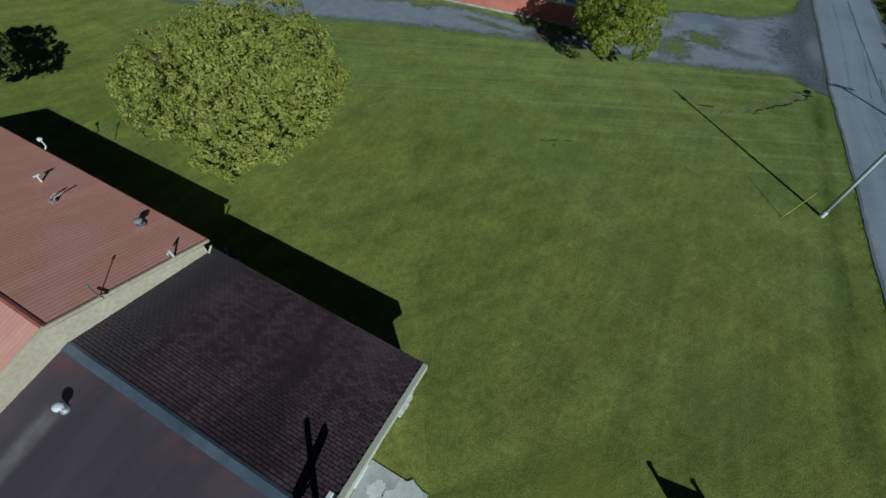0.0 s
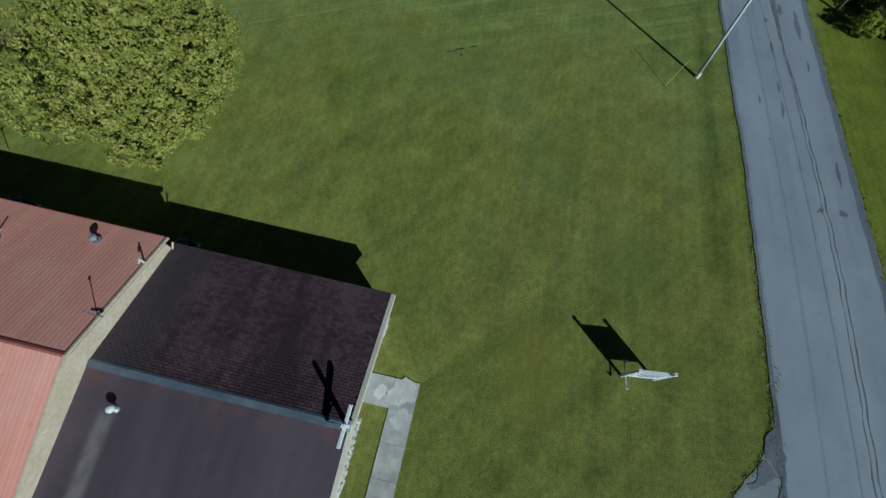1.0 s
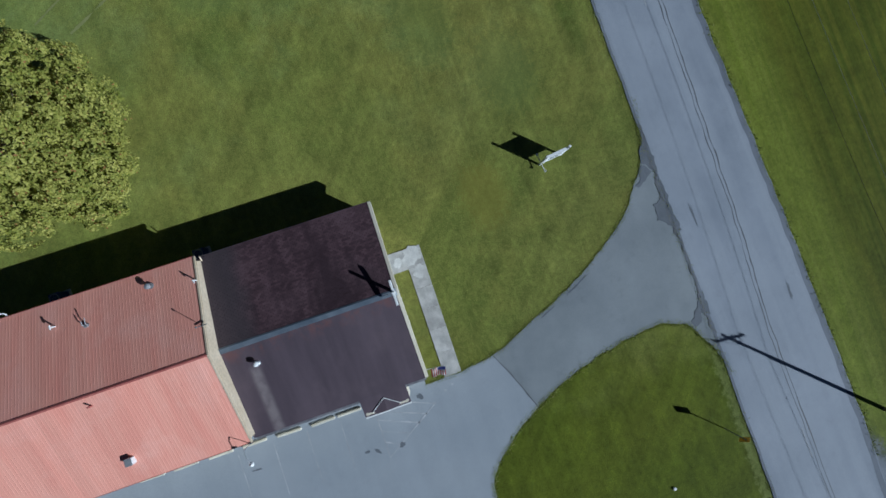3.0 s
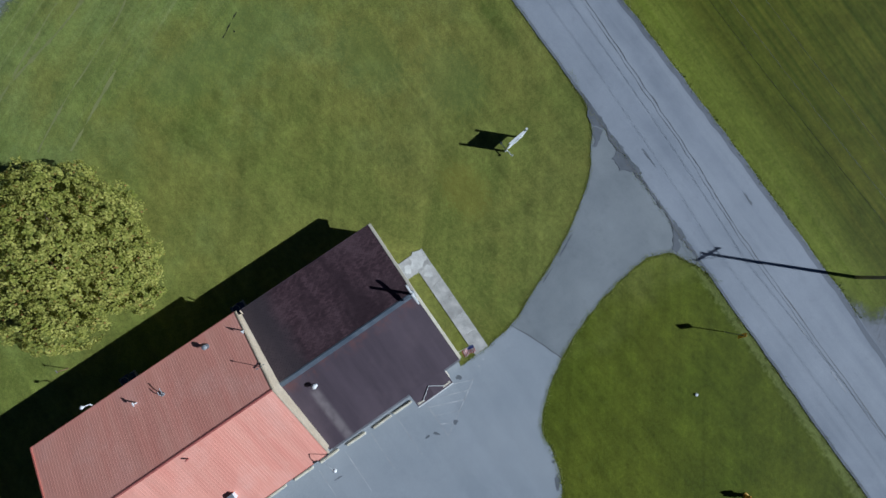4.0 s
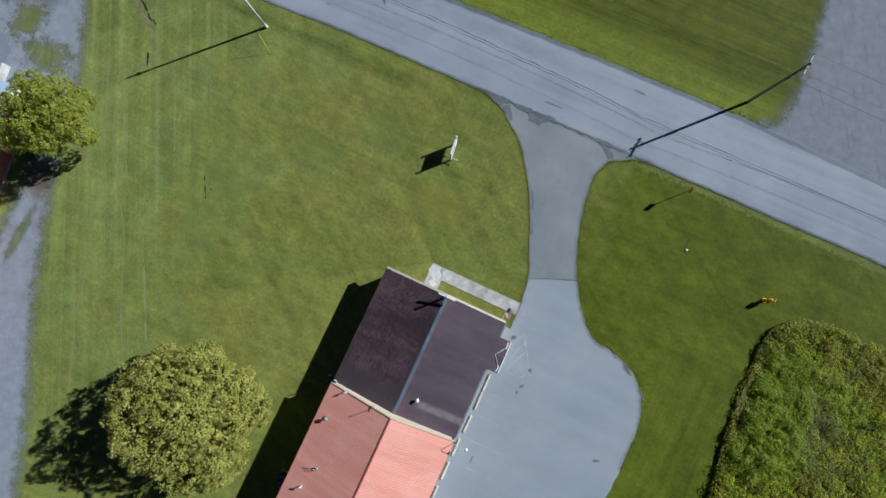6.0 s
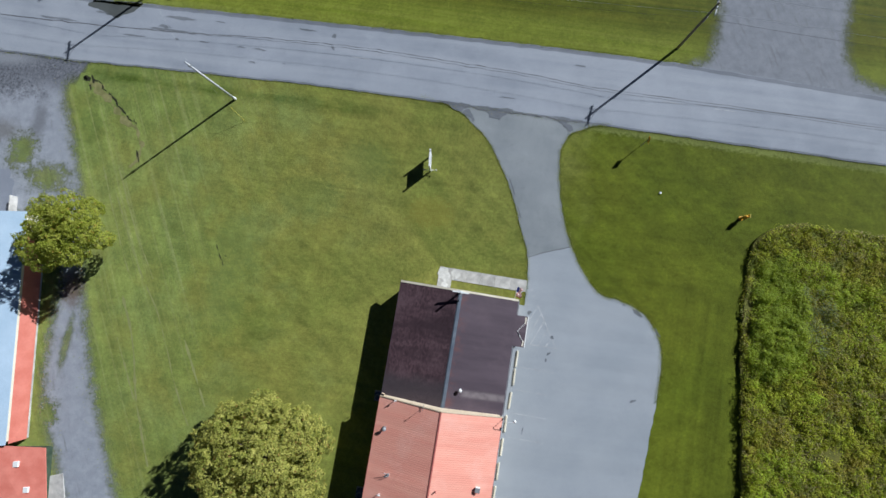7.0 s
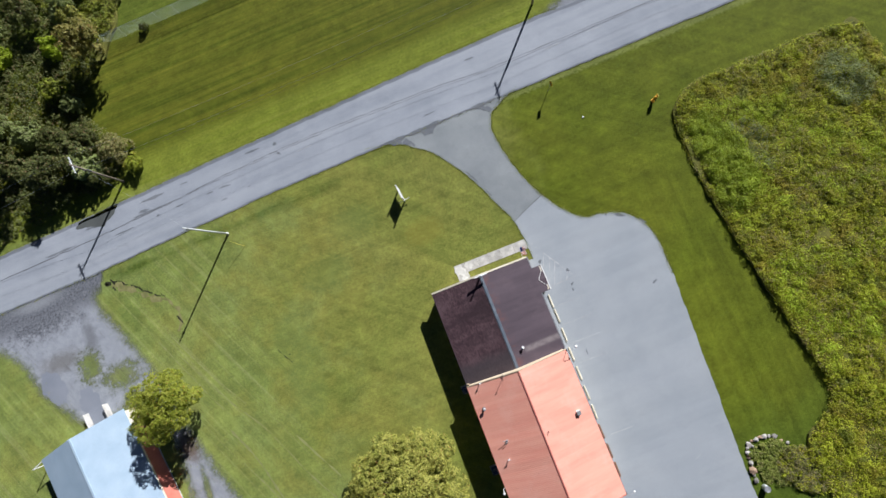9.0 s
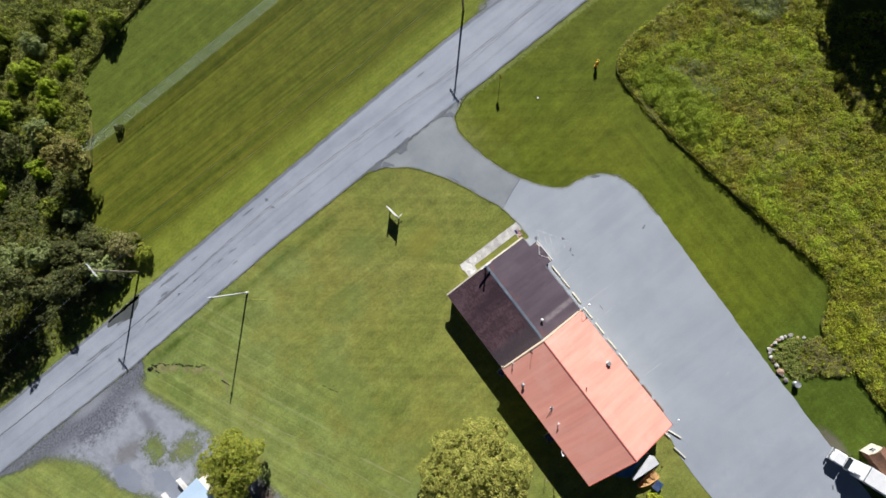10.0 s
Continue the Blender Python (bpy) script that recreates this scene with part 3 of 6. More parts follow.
def ribbon(line, width, z, thick=0.006, wander=0.0):
    """A strip that lies along a line of (x, y)."""
    bm = bmesh.new()
    pairs = []
    for i, p in enumerate(line):
        a, b = Vector(line[max(i - 1, 0)]), Vector(line[min(i + 1, len(line) - 1)])
        side = Vector((-(b - a).y, (b - a).x)).normalized()
        w = width * (0.5 + wander * noise.noise((p[0] * 1.3, p[1] * 1.3, width * 50)))
        q = Vector(p[:2])
        pairs.append([bm.verts.new((*(q + side * w), z)), bm.verts.new((*(q - side * w), z))])
    for (a, b), (c, d) in zip(pairs, pairs[1:]):
        bm.faces.new((a, b, d, c))
    bmesh.ops.recalc_face_normals(bm, faces=bm.faces)
    if bm.faces and sum(f.normal.z for f in bm.faces) < 0:
        bmesh.ops.reverse_faces(bm, faces=bm.faces)
    return bm


def patchwork(name, outline, z, material, cell=0.6, margin=1.6):
    """A level sheet over an outline and a little beyond; its points know how far inside the outline they lie."""
    poly = [(p[0], p[1]) for p in outline]
    lo, hi = np.min(poly, 0) - margin, np.max(poly, 0) + margin
    nx, ny = int((hi[0] - lo[0]) / cell) + 2, int((hi[1] - lo[1]) / cell) + 2
    gx, gy = np.meshgrid(lo[0] + np.arange(nx) * cell, lo[1] + np.arange(ny) * cell)
    pts = np.stack([gx.ravel(), gy.ravel()], 1)
    best = np.full(len(pts), 1e9)
    for a, b in zip(poly, poly[1:] + poly[:1]):
        a, d = np.array(a), np.array(b) - np.array(a)
        u = np.clip(((pts - a) @ d) / (d @ d + 1e-12), 0, 1)
        best = np.minimum(best, np.hypot(*(pts - a - u[:, None] * d).T))
    inset = np.where(inside(pts, poly), best, -best)
    idx = np.arange(nx * ny).reshape(ny, nx)
    quads = np.stack([idx[:-1, :-1], idx[:-1, 1:], idx[1:, 1:], idx[1:, :-1]], -1).reshape(-1, 4)
    quads = quads[(inset[quads] > -margin).all(1)]
    used, quads = np.unique(quads, return_inverse=True)
    me = bpy.data.meshes.new(name)
    me.from_pydata([(x, y, z) for x, y in pts[used]], [], quads.reshape(-1, 4).tolist())
    me.attributes.new("inset", "FLOAT", "POINT").data.foreach_set("value", inset[used].astype(np.float32))
    me.materials.append(material)
    return new(name, me)


def blot(cx, cy, rx, ry, z, seed, rough=0.45, turn=0.0, n=36):
    """A flat stain with a broken outline."""
    bm = bmesh.new()
    ring = []
    for i in range(n):
        a = 2 * math.pi * i / n
        r = 1 + rough * noise.noise((math.cos(a) * 1.6 + seed * 3.1, math.sin(a) * 1.6, seed)) + rough * 0.6 * noise.noise((math.cos(a) * 5 + seed, math.sin(a) * 5, seed * 2))
        x, y = rx * r * math.cos(a), ry * r * math.sin(a)
        c, s = math.cos(turn), math.sin(turn)
        ring.append(bm.verts.new((cx + x * c - y * s, cy + x * s + y * c, z)))
    mid = bm.verts.new((cx, cy, z))
    for i in range(n):
        bm.faces.new((mid, ring[i], ring[(i + 1) % n]))
    return bm


def leaves(centres, normals, size, rng, flat=0.5):
    """Folded four-cornered leaves at the centres, facing about along the normals."""
    n = len(centres)
    nrm = normals + rng.normal(0, flat, (n, 3))
    nrm /= np.linalg.norm(nrm, axis=1)[:, None] + 1e-9
    along = np.cross(nrm, rng.normal(0, 1, (n, 3)))
    along /= np.linalg.norm(along, axis=1)[:, None] + 1e-9
    side = np.cross(nrm, along)
    s = (size * rng.uniform(0.6, 1.35, n))[:, None]
    v = np.stack([centres - along * s * 0.55, centres + side * s * 0.36 + nrm * s * 0.12, centres + along * s * 0.6, centres - side * s * 0.36 + nrm * s * 0.12], 1)
    return v.reshape(-1, 3), np.arange(4 * n).reshape(n, 4)


def crown(radius, lobes, sprays, per, size, seed, low=-0.35, reach=0.4):
    """Leaves of a crown: boughs round the middle, each set with flat sprays of leaves that droop at the rim, with gaps between them."""
    rng = np.random.default_rng(seed)
    size3 = np.array(radius)
    mean = size3.mean()
    d = rng.normal(0, 1, (lobes * 6, 3))
    d /= np.linalg.norm(d, axis=1)[:, None]
    d = d[d[:, 2] > low]
    pick = [d[0]]
    for v in d[1:]:
        if len(pick) < lobes and min(np.linalg.norm(v - w) for w in pick) > 1.75 / math.sqrt(lobes):
            pick.append(v)
    d = np.array(pick)
    rad = mean * rng.uniform(0.22, 0.40, len(d))
    hub = d * size3 * (rng.uniform(0.66, 1.14, len(d)) - 0.8 * rad / mean)[:, None]
    who = rng.choice(len(d), sprays * 5, p=rad ** 2 / (rad ** 2).sum())
    q = rng.normal(0, 1, (len(who), 3)) + d[who] * 0.8 + np.array((0, 0, 0.25))
    q /= np.linalg.norm(q, axis=1)[:, None]
    c = hub[who] + q * (rad[who] * rng.uniform(0.72, 1.14, len(who)))[:, None]
    deep = np.min(np.linalg.norm(c[:, None] - hub[None], axis=2) / rad[None], axis=1)
    inner = rng.random(len(c)) < 0.06
    c = np.where(inner[:, None], c * 0.72, c)
    keep = []
    for i in np.flatnonzero((deep > 0.78) | inner):
        if len(keep) < sprays and (inner[i] or not keep or np.min(((c[keep] - c[i]) ** 2).sum(1)) > (1.25 * reach) ** 2):
            keep.append(i)
    c, q, dd = c[keep], q[keep], d[who][keep]
    up = q * 0.6 + dd * 0.25 + np.array((0.12, 0.14, 0.45)) + rng.normal(0, 0.2, c.shape)
    up /= np.linalg.norm(up, axis=1)[:, None]
    a = np.cross(up, rng.normal(0, 1, c.shape))
    a /= np.linalg.norm(a, axis=1)[:, None]
    b = np.cross(up, a)
    n = len(c)
    wide = reach * rng.uniform(0.55, 1.25, (n, 1, 1))
    turn, rim = rng.uniform(0, 2 * math.pi, (n, per, 1)), np.sqrt(rng.random((n, per, 1)))
    rim = rim * (1 + 0.35 * np.sin(3 * turn + rng.uniform(0, 6, (n, 1, 1))))
    pts = c[:, None] + wide * rim * (np.cos(turn) * a[:, None] + 0.8 * np.sin(turn) * b[:, None]) + up[:, None] * wide * (rng.normal(0, 0.18, (n, per, 1)) - 0.6 * rim ** 2)
    face = up[:, None] + 0.45 * rim * (np.cos(turn) * a[:, None] + np.sin(turn) * b[:, None])
    return leaves(pts.reshape(-1, 3), face.reshape(-1, 3), size, rng, 0.45)


def limbs(height, spread, trunk, seed, start=0.3, count=9):
    """A tapered trunk with forking limbs."""
    rng = random.Random(seed)
    bm = bmesh.new()
    line = [Vector((0, 0, -0.15))]
    for i in range(1, 6):
        line.append(Vector((rng.uniform(-0.12, 0.12), rng.uniform(-0.12, 0.12), height * 0.8 * i / 5)))
    for i, (a, b) in enumerate(zip(line, line[1:])):
        rod(bm, a, b, trunk * (1 - i * 0.17), trunk * (1 - (i + 1) * 0.17), 10)
    rod(bm, (0, 0, -0.15), (0, 0, 0.35), trunk * 1.5, trunk * 0.98, 10)
    for i in range(count):
        a = 2.4 * i + rng.uniform(-0.3, 0.3)
        z = height * (start + 0.45 * i / count)
        base = Vector((0, 0, z))
        knee = base + Vector((math.cos(a), math.sin(a), 0.5)) * spread * 0.45
        tip = knee + Vector((math.cos(a + 0.3), math.sin(a + 0.3), 0.75)) * spread * 0.4
        rod(bm, base, knee, trunk * 0.42, trunk * 0.25, 7)
        rod(bm, knee, tip, trunk * 0.25, trunk * 0.07, 6)
        rod(bm, knee, knee + Vector((math.cos(a - 0.8), math.sin(a - 0.8), 0.5)) * spread * 0.33, trunk * 0.18, trunk * 0.05, 6)
    return bm


def tree(name, m, radius, centre, height, trunk, lobes, sprays, per, size, seed, leaf, label, low=-0.35, reach=0.4):
    ob = thing(name, m, label, "tree")
    part("trunk", limbs(height, min(radius) * 0.8, trunk, seed), BARK, ob, "", True)
    v, f = crown(radius, lobes, sprays, per, size, seed, low, reach)
    array_mesh("crown", v + np.array(centre), f, leaf, ob)
    return ob


def bush(name, m, radius, sprays, per, size, seed, leaf, label):
    ob = thing(name, m, label, "bush")
    rng = random.Random(seed)
    bm = bmesh.new()
    for i in range(6):
        a = i * 1.05 + rng.uniform(-0.2, 0.2)
        rod(bm, (0.08 * math.cos(a), 0.08 * math.sin(a), -0.1), (radius[0] * 0.55 * math.cos(a), radius[1] * 0.55 * math.sin(a), radius[2] * 1.1), 0.05, 0.015, 6)
    part("stems", bm, BARK, ob)
    v, f = crown(radius, 16, sprays, per, size, seed, -0.2, sum(radius) * 0.055)
    array_mesh("crown", v + np.array((0, 0, radius[2] * 0.75)), f, leaf, ob)
    return ob


def inside(pts, poly):
    """Which of the points (n, 2) lie inside a closed outline."""
    x, y = pts[:, 0], pts[:, 1]
    hit = np.zeros(len(pts), bool)
    for (x0, y0), (x1, y1) in zip(poly, poly[1:] + poly[:1]):
        cond = (y0 > y) != (y1 > y)
        hit ^= cond & (x < (x1 - x0) * (y - y0) / ((y1 - y0) or 1e-9) + x0)
    return hit


def weeds(name, poly, count, per, height, size, seed, material, parent=None, patch=None, spread=(0.2, 0.6)):
    """Rank growth over an area: plants of a few stems' leaves, taller and shorter in drifts."""
    rng = np.random.default_rng(seed)
    lo, hi = np.min(poly, 0), np.max(poly, 0)
    p = rng.uniform(lo, hi, (count * 3, 2))
    p = p[inside(p, poly)]
    if patch:
        keep = np.array([noise.noise((x * 0.23, y * 0.23, patch)) for x, y in p]) + rng.normal(0, 0.12, len(p)) > 0.12
        p = p[keep]
    p = p[:count]
    h = np.array([height * (0.75 + 0.45 * noise.noise((x * 0.16, y * 0.16, 4.1)) + 0.45 * noise.noise((x * 0.55, y * 0.55, 2.2)) + 0.22 * noise.noise((x * 1.3, y * 1.3, 7.7))) for x, y in p]) * rng.uniform(0.85, 1.12, len(p))
    h = np.maximum(h, height * 0.25)
    n = len(p)
    wide = rng.uniform(*spread, (n, 1, 1)) * (height ** 0.5)
    q = rng.normal(0, 1, (n, per, 3))
    q /= np.linalg.norm(q, axis=2)[..., None]
    q[..., 2] = np.abs(q[..., 2])
    c = np.empty((n, per, 3))
    c[..., :2] = p[:, None, :] + q[..., :2] * wide
    c[..., 2] = h[:, None] * (0.45 + 0.55 * q[..., 2])
    v, f = leaves(c.reshape(-1, 3), (q * 0.8 + np.array((0.2, 0.25, 0.7))).reshape(-1, 3), size, rng, 0.4)
    return array_mesh(name, v, f, material, parent)


def fringe(name, line, count, reach, length, seed, parent=None):
    """Grass blades that lean over an edge."""
    rng = np.random.default_rng(seed)
    pts = np.array([(p[0], p[1]) for p in line])
    seg = np.linalg.norm(np.diff(pts, axis=0), axis=1)
    cum = np.r_[0, np.cumsum(seg)]
    s = rng.uniform(0, cum[-1], count)
    base = np.stack([np.interp(s, cum, pts[:, 0]), np.interp(s, cum, pts[:, 1])], 1) + rng.normal(0, reach, (count, 2))
    a = rng.uniform(0, 2 * math.pi, count)
    ln = length * rng.uniform(0.5, 1.3, count)
    d = np.stack([np.cos(a), np.sin(a)], 1)
    w = np.stack([-d[:, 1], d[:, 0]], 1) * (ln * 0.16)[:, None]
    tip = base + d * (ln * 0.75)[:, None]
    z0, z1 = np.zeros((count, 1)), (ln * 0.6)[:, None]
    v = np.stack([np.c_[base - w, z0], np.c_[base + w, z0], np.c_[tip, z1]], 1).reshape(-1, 3)
    return array_mesh(name, v, np.arange(3 * count).reshape(count, 3), BLADES, parent)

# ---- ground, road and paving ----
bm = bmesh.new()
bmesh.ops.create_grid(bm, x_segments=60, y_segments=60, size=1500)
tagged(link_mesh("ground", bm, LAWN), "short mown green lawn with dry patches and mower strips", "lawn", "", "structure")

NEAR = [(-400, 15.0), (-77, 17.9), (-50, 18.35), (-36, 19.0), (-20, 19.65), (-4, 19.9), (15, 19.95), (50, 20.1), (400, 20.4)]
FAR = [(-400, 22.8), (-72, 26.3), (-43, 27.2), (-20, 28.15), (-7, 28.55), (8, 29.05), (25, 29.2), (55, 28.4), (400, 28.0)]
near_edge = [p for a, b in zip(NEAR, NEAR[1:]) for p in [Vector(a).lerp(Vector(b), s / 24) for s in range(24)]] + [Vector(NEAR[-1])]
far_edge = [p for a, b in zip(FAR, FAR[1:]) for p in [Vector(a).lerp(Vector(b), s / 24) for s in range(24)]] + [Vector(FAR[-1])]
near_edge, far_edge = ragged(near_edge, 0.13, 0.7), ragged(far_edge, 0.13, 0.7)
road = tagged(link_mesh("road", prism(near_edge + far_edge[::-1], -0.1, 0.05), ROAD), "grey worn two-lane asphalt road with cracks and patches", "road", "", "structure")

LOT_WEST = [(-6.0, 20.4), (-3.4, 19.95), (-1.7, 19.45), (-0.4, 18.9), (1.0, 17.85), (3.0, 16.25), (5.6, 12.6), (7.4, 9.2), (8.8, 5.65), (9.95, 2.66), (10.3, -0.2), (10.3, -2.9)]
LOT_EAST = [(17.6, 20.4), (15.4, 19.65), (13.9, 18.95), (12.8, 18.1), (12.25, 16.9), (12.1, 15.4), (12.6, 11.1), (13.66, 7.5), (14.85, 4.7), (16.7, 1.8), (18.7, -0.1), (22.0, -0.85),
            (24.3, -2.0), (25.9, -4.2), (26.5, -7.6), (26.35, -11.6), (25.95, -16.5), (25.2, -25.7), (24.35, -36.5), (23.73, -47.4), (22.6, -75.0)]
west_edge, east_edge = ragged(glide(LOT_WEST, 24), 0.13, 1.1), ragged(glide(LOT_EAST, 24), 0.15, 0.9)
south_edge = ragged(glide([(8.4, -32.2), (8.4, -35.0), (7.85, -38.1), (7.7, -44.0), (7.6, -60.0), (7.6, -75.0)], 8), 0.15, 1.0)
lot = tagged(link_mesh("parking_lot", prism(west_edge + [(8.6, -2.9)] + south_edge + east_edge[::-1], -0.08, 0.03), LOT),
             "smooth pale grey asphalt parking lot and entrance drive", "parking lot", "", "structure")

# gravel yard and drive beside the neighbouring shed
yard_line = glide([(-49.6, 20.6), (-50.6, 14.5), (-48.4, 9.2), (-45.2, 1.9), (-43.0, -6.0), (-41.2, -11.4), (-39.6, -15.6), (-37.0, -22.0), (-33.8, -28.2), (-30.0, -36.5), (-25.5, -50.0),
                   (-31.0, -51.0), (-35.8, -37.0), (-39.8, -28.6), (-42.9, -22.5), (-44.0, -15.5), (-44.6, -8.0), (-48.0, 0.5), (-51.5, -1.8), (-56.0, -1.5), (-59.5, 2.5), (-61.6, 5.2), (-63.5, 10.0), (-69.5, 15.2), (-79.0, 19.6), (-62.0, 21.0)], 14, True)
tagged(patchwork("gravel_drive", yard_line, 0.012, GRAVEL), "patchy grey gravel drive with grass growing through", "gravel drive", "", "structure")
yard2 = glide([(24.5, 27.4), (28.2, 30.2), (28.9, 33.0), (29.2, 37.0), (29.0, 60.0), (44.0, 60.0), (44.3, 36.0), (44.9, 32.0), (47.2, 29.8), (53.0, 28.6), (54.0, 27.0)], 6, True)
tagged(patchwork("gravel_entrance", yard2, 0.014, FINE), "blue-grey fine gravel entrance off the road", "gravel drive", "", "structure")

# front walk in poured slabs
walk_ob = thing("front_walk", pose(0, 0, 0), "pale stained concrete front walk of poured slabs", "footpath", "", "structure")
for x0, x1, y0, y1 in ((-0.02, 1.58, -1.4, 0.0), (-0.02, 1.58, -2.8, -1.4), (1.58, 3.24, -1.36, 0.0), (3.24, 4.9, -1.36, 0.0), (4.9, 6.6, -1.36, 0.0), (6.6, 8.4, -1.36, 0.0), (8.4, 10.28, -1.36, 0.0)):
    part("slab", box(bmesh.new(), ((x0 + x1) / 2, (y0 + y1) / 2, 0.0), (x1 - x0 - 0.01, y1 - y0 - 0.01, 0.12), None, 0.008), CONCRETE, walk_ob)
LIME = surface("pale_lime_stain", (0.56, 0.55, 0.52), (0.70, 0.69, 0.65), 1.4, 16, 0.85, 0.2)
for i, (x, y, rx, ry) in enumerate(((0.6, -0.85, 0.62, 0.7), (1.98, -0.68, 0.5, 0.4), (0.9, -2.0, 0.35, 0.3))):
    part("pale_stain", blot(x, y, rx, ry, 0.0625, i + 201.5, 0.6), LIME, walk_ob, "pale worn stain on the slabs")
part("joint_bed", boxes(((0.78, -1.4, 0.0), (1.56, 2.76, 0.07)), ((5.9, -0.68, 0.0), (8.7, 1.32, 0.07))), SOIL, walk_ob)

# the entrance drive was laid apart from the lot, up to a straight joint
throat = [p for p in west_edge if p[1] > 2.75] + [(10.0, 2.72), (14.8, 4.78)] + [p for p in east_edge[::-1] if p[1] > 4.85]
part("drive_surface", prism([(p[0], p[1]) for p in throat], 0.0, 0.0332), DRIVE, lot, "darker grey asphalt of the entrance drive")

# cracks, patches and stains in the asphalt
crack_line = glide([(-80, 22.6), (-60, 23.1), (-48, 23.5), (-40.9, 23.9), (-34.8, 24.25), (-29.5, 24.75), (-24.2, 25.03), (-17.8, 25.36), (-11.4, 25.48), (-2.6, 25.33), (7.6, 25.08), (15.5, 24.6), (36, 24.7), (70, 24.5)], 16)
for shift, w in ((0.0, 0.075), (-0.3, 0.05)):
    part("crack", ribbon([(p[0], p[1] + shift * min(1, max(0.15, (p[0] + 50) / 30)) + 0.13 * noise.noise((p[0] * 0.7, shift, 0)) + 0.05 * noise.noise((p[0] * 2.3, shift, 3))) for p in crack_line], w, 0.056, wander=0.6), CRACK, road)
part("shoulder", ribbon([(p[0], p[1] - 0.28) for p in far_edge if -110 < p[0] < 110], 0.5, 0.0535, wander=0.12), SHOULDER, road, "darker paved shoulder strip")
part("shoulder", ribbon([(p[0], p[1] + 0.12) for p in near_edge if -110 < p[0] < 110], 0.2, 0.0535, wander=0.2), SHOULDER, road, "darker paved shoulder strip")
STAIN = asphalt_material("dark_road_stain", 0.180, 0.2, 1.0, 0.4, 0.2)
stain_rng = random.Random(17)
for i, (x, y, rx, ry) in enumerate(((-37.6, 25.95, 2.1, 0.28), (-32.7, 26.2, 0.7, 0.1), (-21.4, 26.75, 1.2, 0.14), (-17.9, 26.45, 0.28, 0.34), (-17.8, 24.9, 0.3, 0.3), (-38.2, 24.15, 3.5, 0.2), (-27.0, 23.35, 1.05, 0.17), (-29.4, 23.27, 0.7, 0.13),
                                    (-34.3, 23.23, 0.6, 0.13), (-43.5, 22.76, 1.7, 0.14), (-27.5, 21.5, 0.45, 0.13), (-23.5, 21.9, 0.22, 0.12), (-37.7, 23.1, 0.36, 0.2), (-39.8, 24.55, 0.8, 0.28), (-48.4, 25.25, 0.8, 0.2), (13.0, 27.1, 0.8, 0.14), (4.8, 21.7, 1.2, 0.1), (-53.8, 23.6, 2.6, 0.2))):
    patch = part("patch", blot(x, y, rx * 0.8, ry * 0.65, 0.0545 + 0.0004 * (i % 3), i + 1.5, 0.8), STAIN, road)
    for q in range(4):
        part("stain", blot(x + rx * stain_rng.uniform(-0.8, 0.8), y + ry * stain_rng.uniform(-0.9, 0.9), rx * stain_rng.uniform(0.12, 0.4), ry * stain_rng.uniform(0.12, 0.4), 0.0562 + 0.0004 * q, i * 5 + q + 0.5, 0.8, 0, 18), STAIN if q % 2 else PATCH, patch)
part("damp_patch", prism(ragged(glide([(-50.4, 25.9), (-49.6, 26.75), (-46.8, 27.0), (-43.4, 27.3), (-43.9, 26.2), (-45.4, 25.2), (-46.5, 24.75), (-48.2, 25.4)], 6, True), 0.25, 1.6), 0.0, 0.0535), DAMPROAD, road, "dark brown damp patch at the road edge")
for x0 in (-14.0, 24.6, 30.8):
    part("dash", boxes(((x0, 24.08, 0.0565), (2.4, 0.08, 0.004))), PAINT, road, "faded lane dash")
for i, line in enumerate(([(-3.4, 20.1), (-2.0, 20.0), (-0.6, 20.25), (0.48, 20.13), (0.0, 19.7), (-0.68, 19.14), (-1.6, 19.4), (-2.3, 19.75)],
                          [(-0.3, 19.02), (0.35, 19.58), (0.8, 19.0), (1.22, 17.99), (0.6, 18.5)],
                          [(1.23, 20.04), (2.2, 20.15), (3.46, 20.2), (5.54, 20.37), (5.4, 19.9), (4.6, 19.4), (4.18, 18.78), (3.3, 18.9), (2.9, 19.0), (2.6, 19.6), (1.6, 19.7)],
                          [(10.6, 20.2), (11.8, 20.3), (12.63, 20.23), (12.3, 19.7), (12.9, 19.3), (13.3, 19.0), (12.85, 18.6), (12.0, 19.1), (10.94, 19.94)])):
    part("patch", prism(ragged(glide(line, 6, True), 0.22, 2.4), 0.0, 0.0545), PATCH, lot, "broken dark asphalt patch at the road joint")
seam = glide([(-3.6, 20.1), (0.0, 19.9), (3.6, 19.85), (7.5, 19.9), (11.0, 19.85), (14.2, 20.1)], 12)
part("crack", ribbon(ragged(seam, 0.35, 1.3), 0.14, 0.058, wander=0.6), CRACK, lot)
part("crack", ribbon(ragged(glide([(10.0, 2.7), (11.6, 3.5), (13.3, 4.15), (14.85, 4.75)], 8), 0.04, 1.5), 0.08, 0.0375, wander=0.4), CRACK, lot)
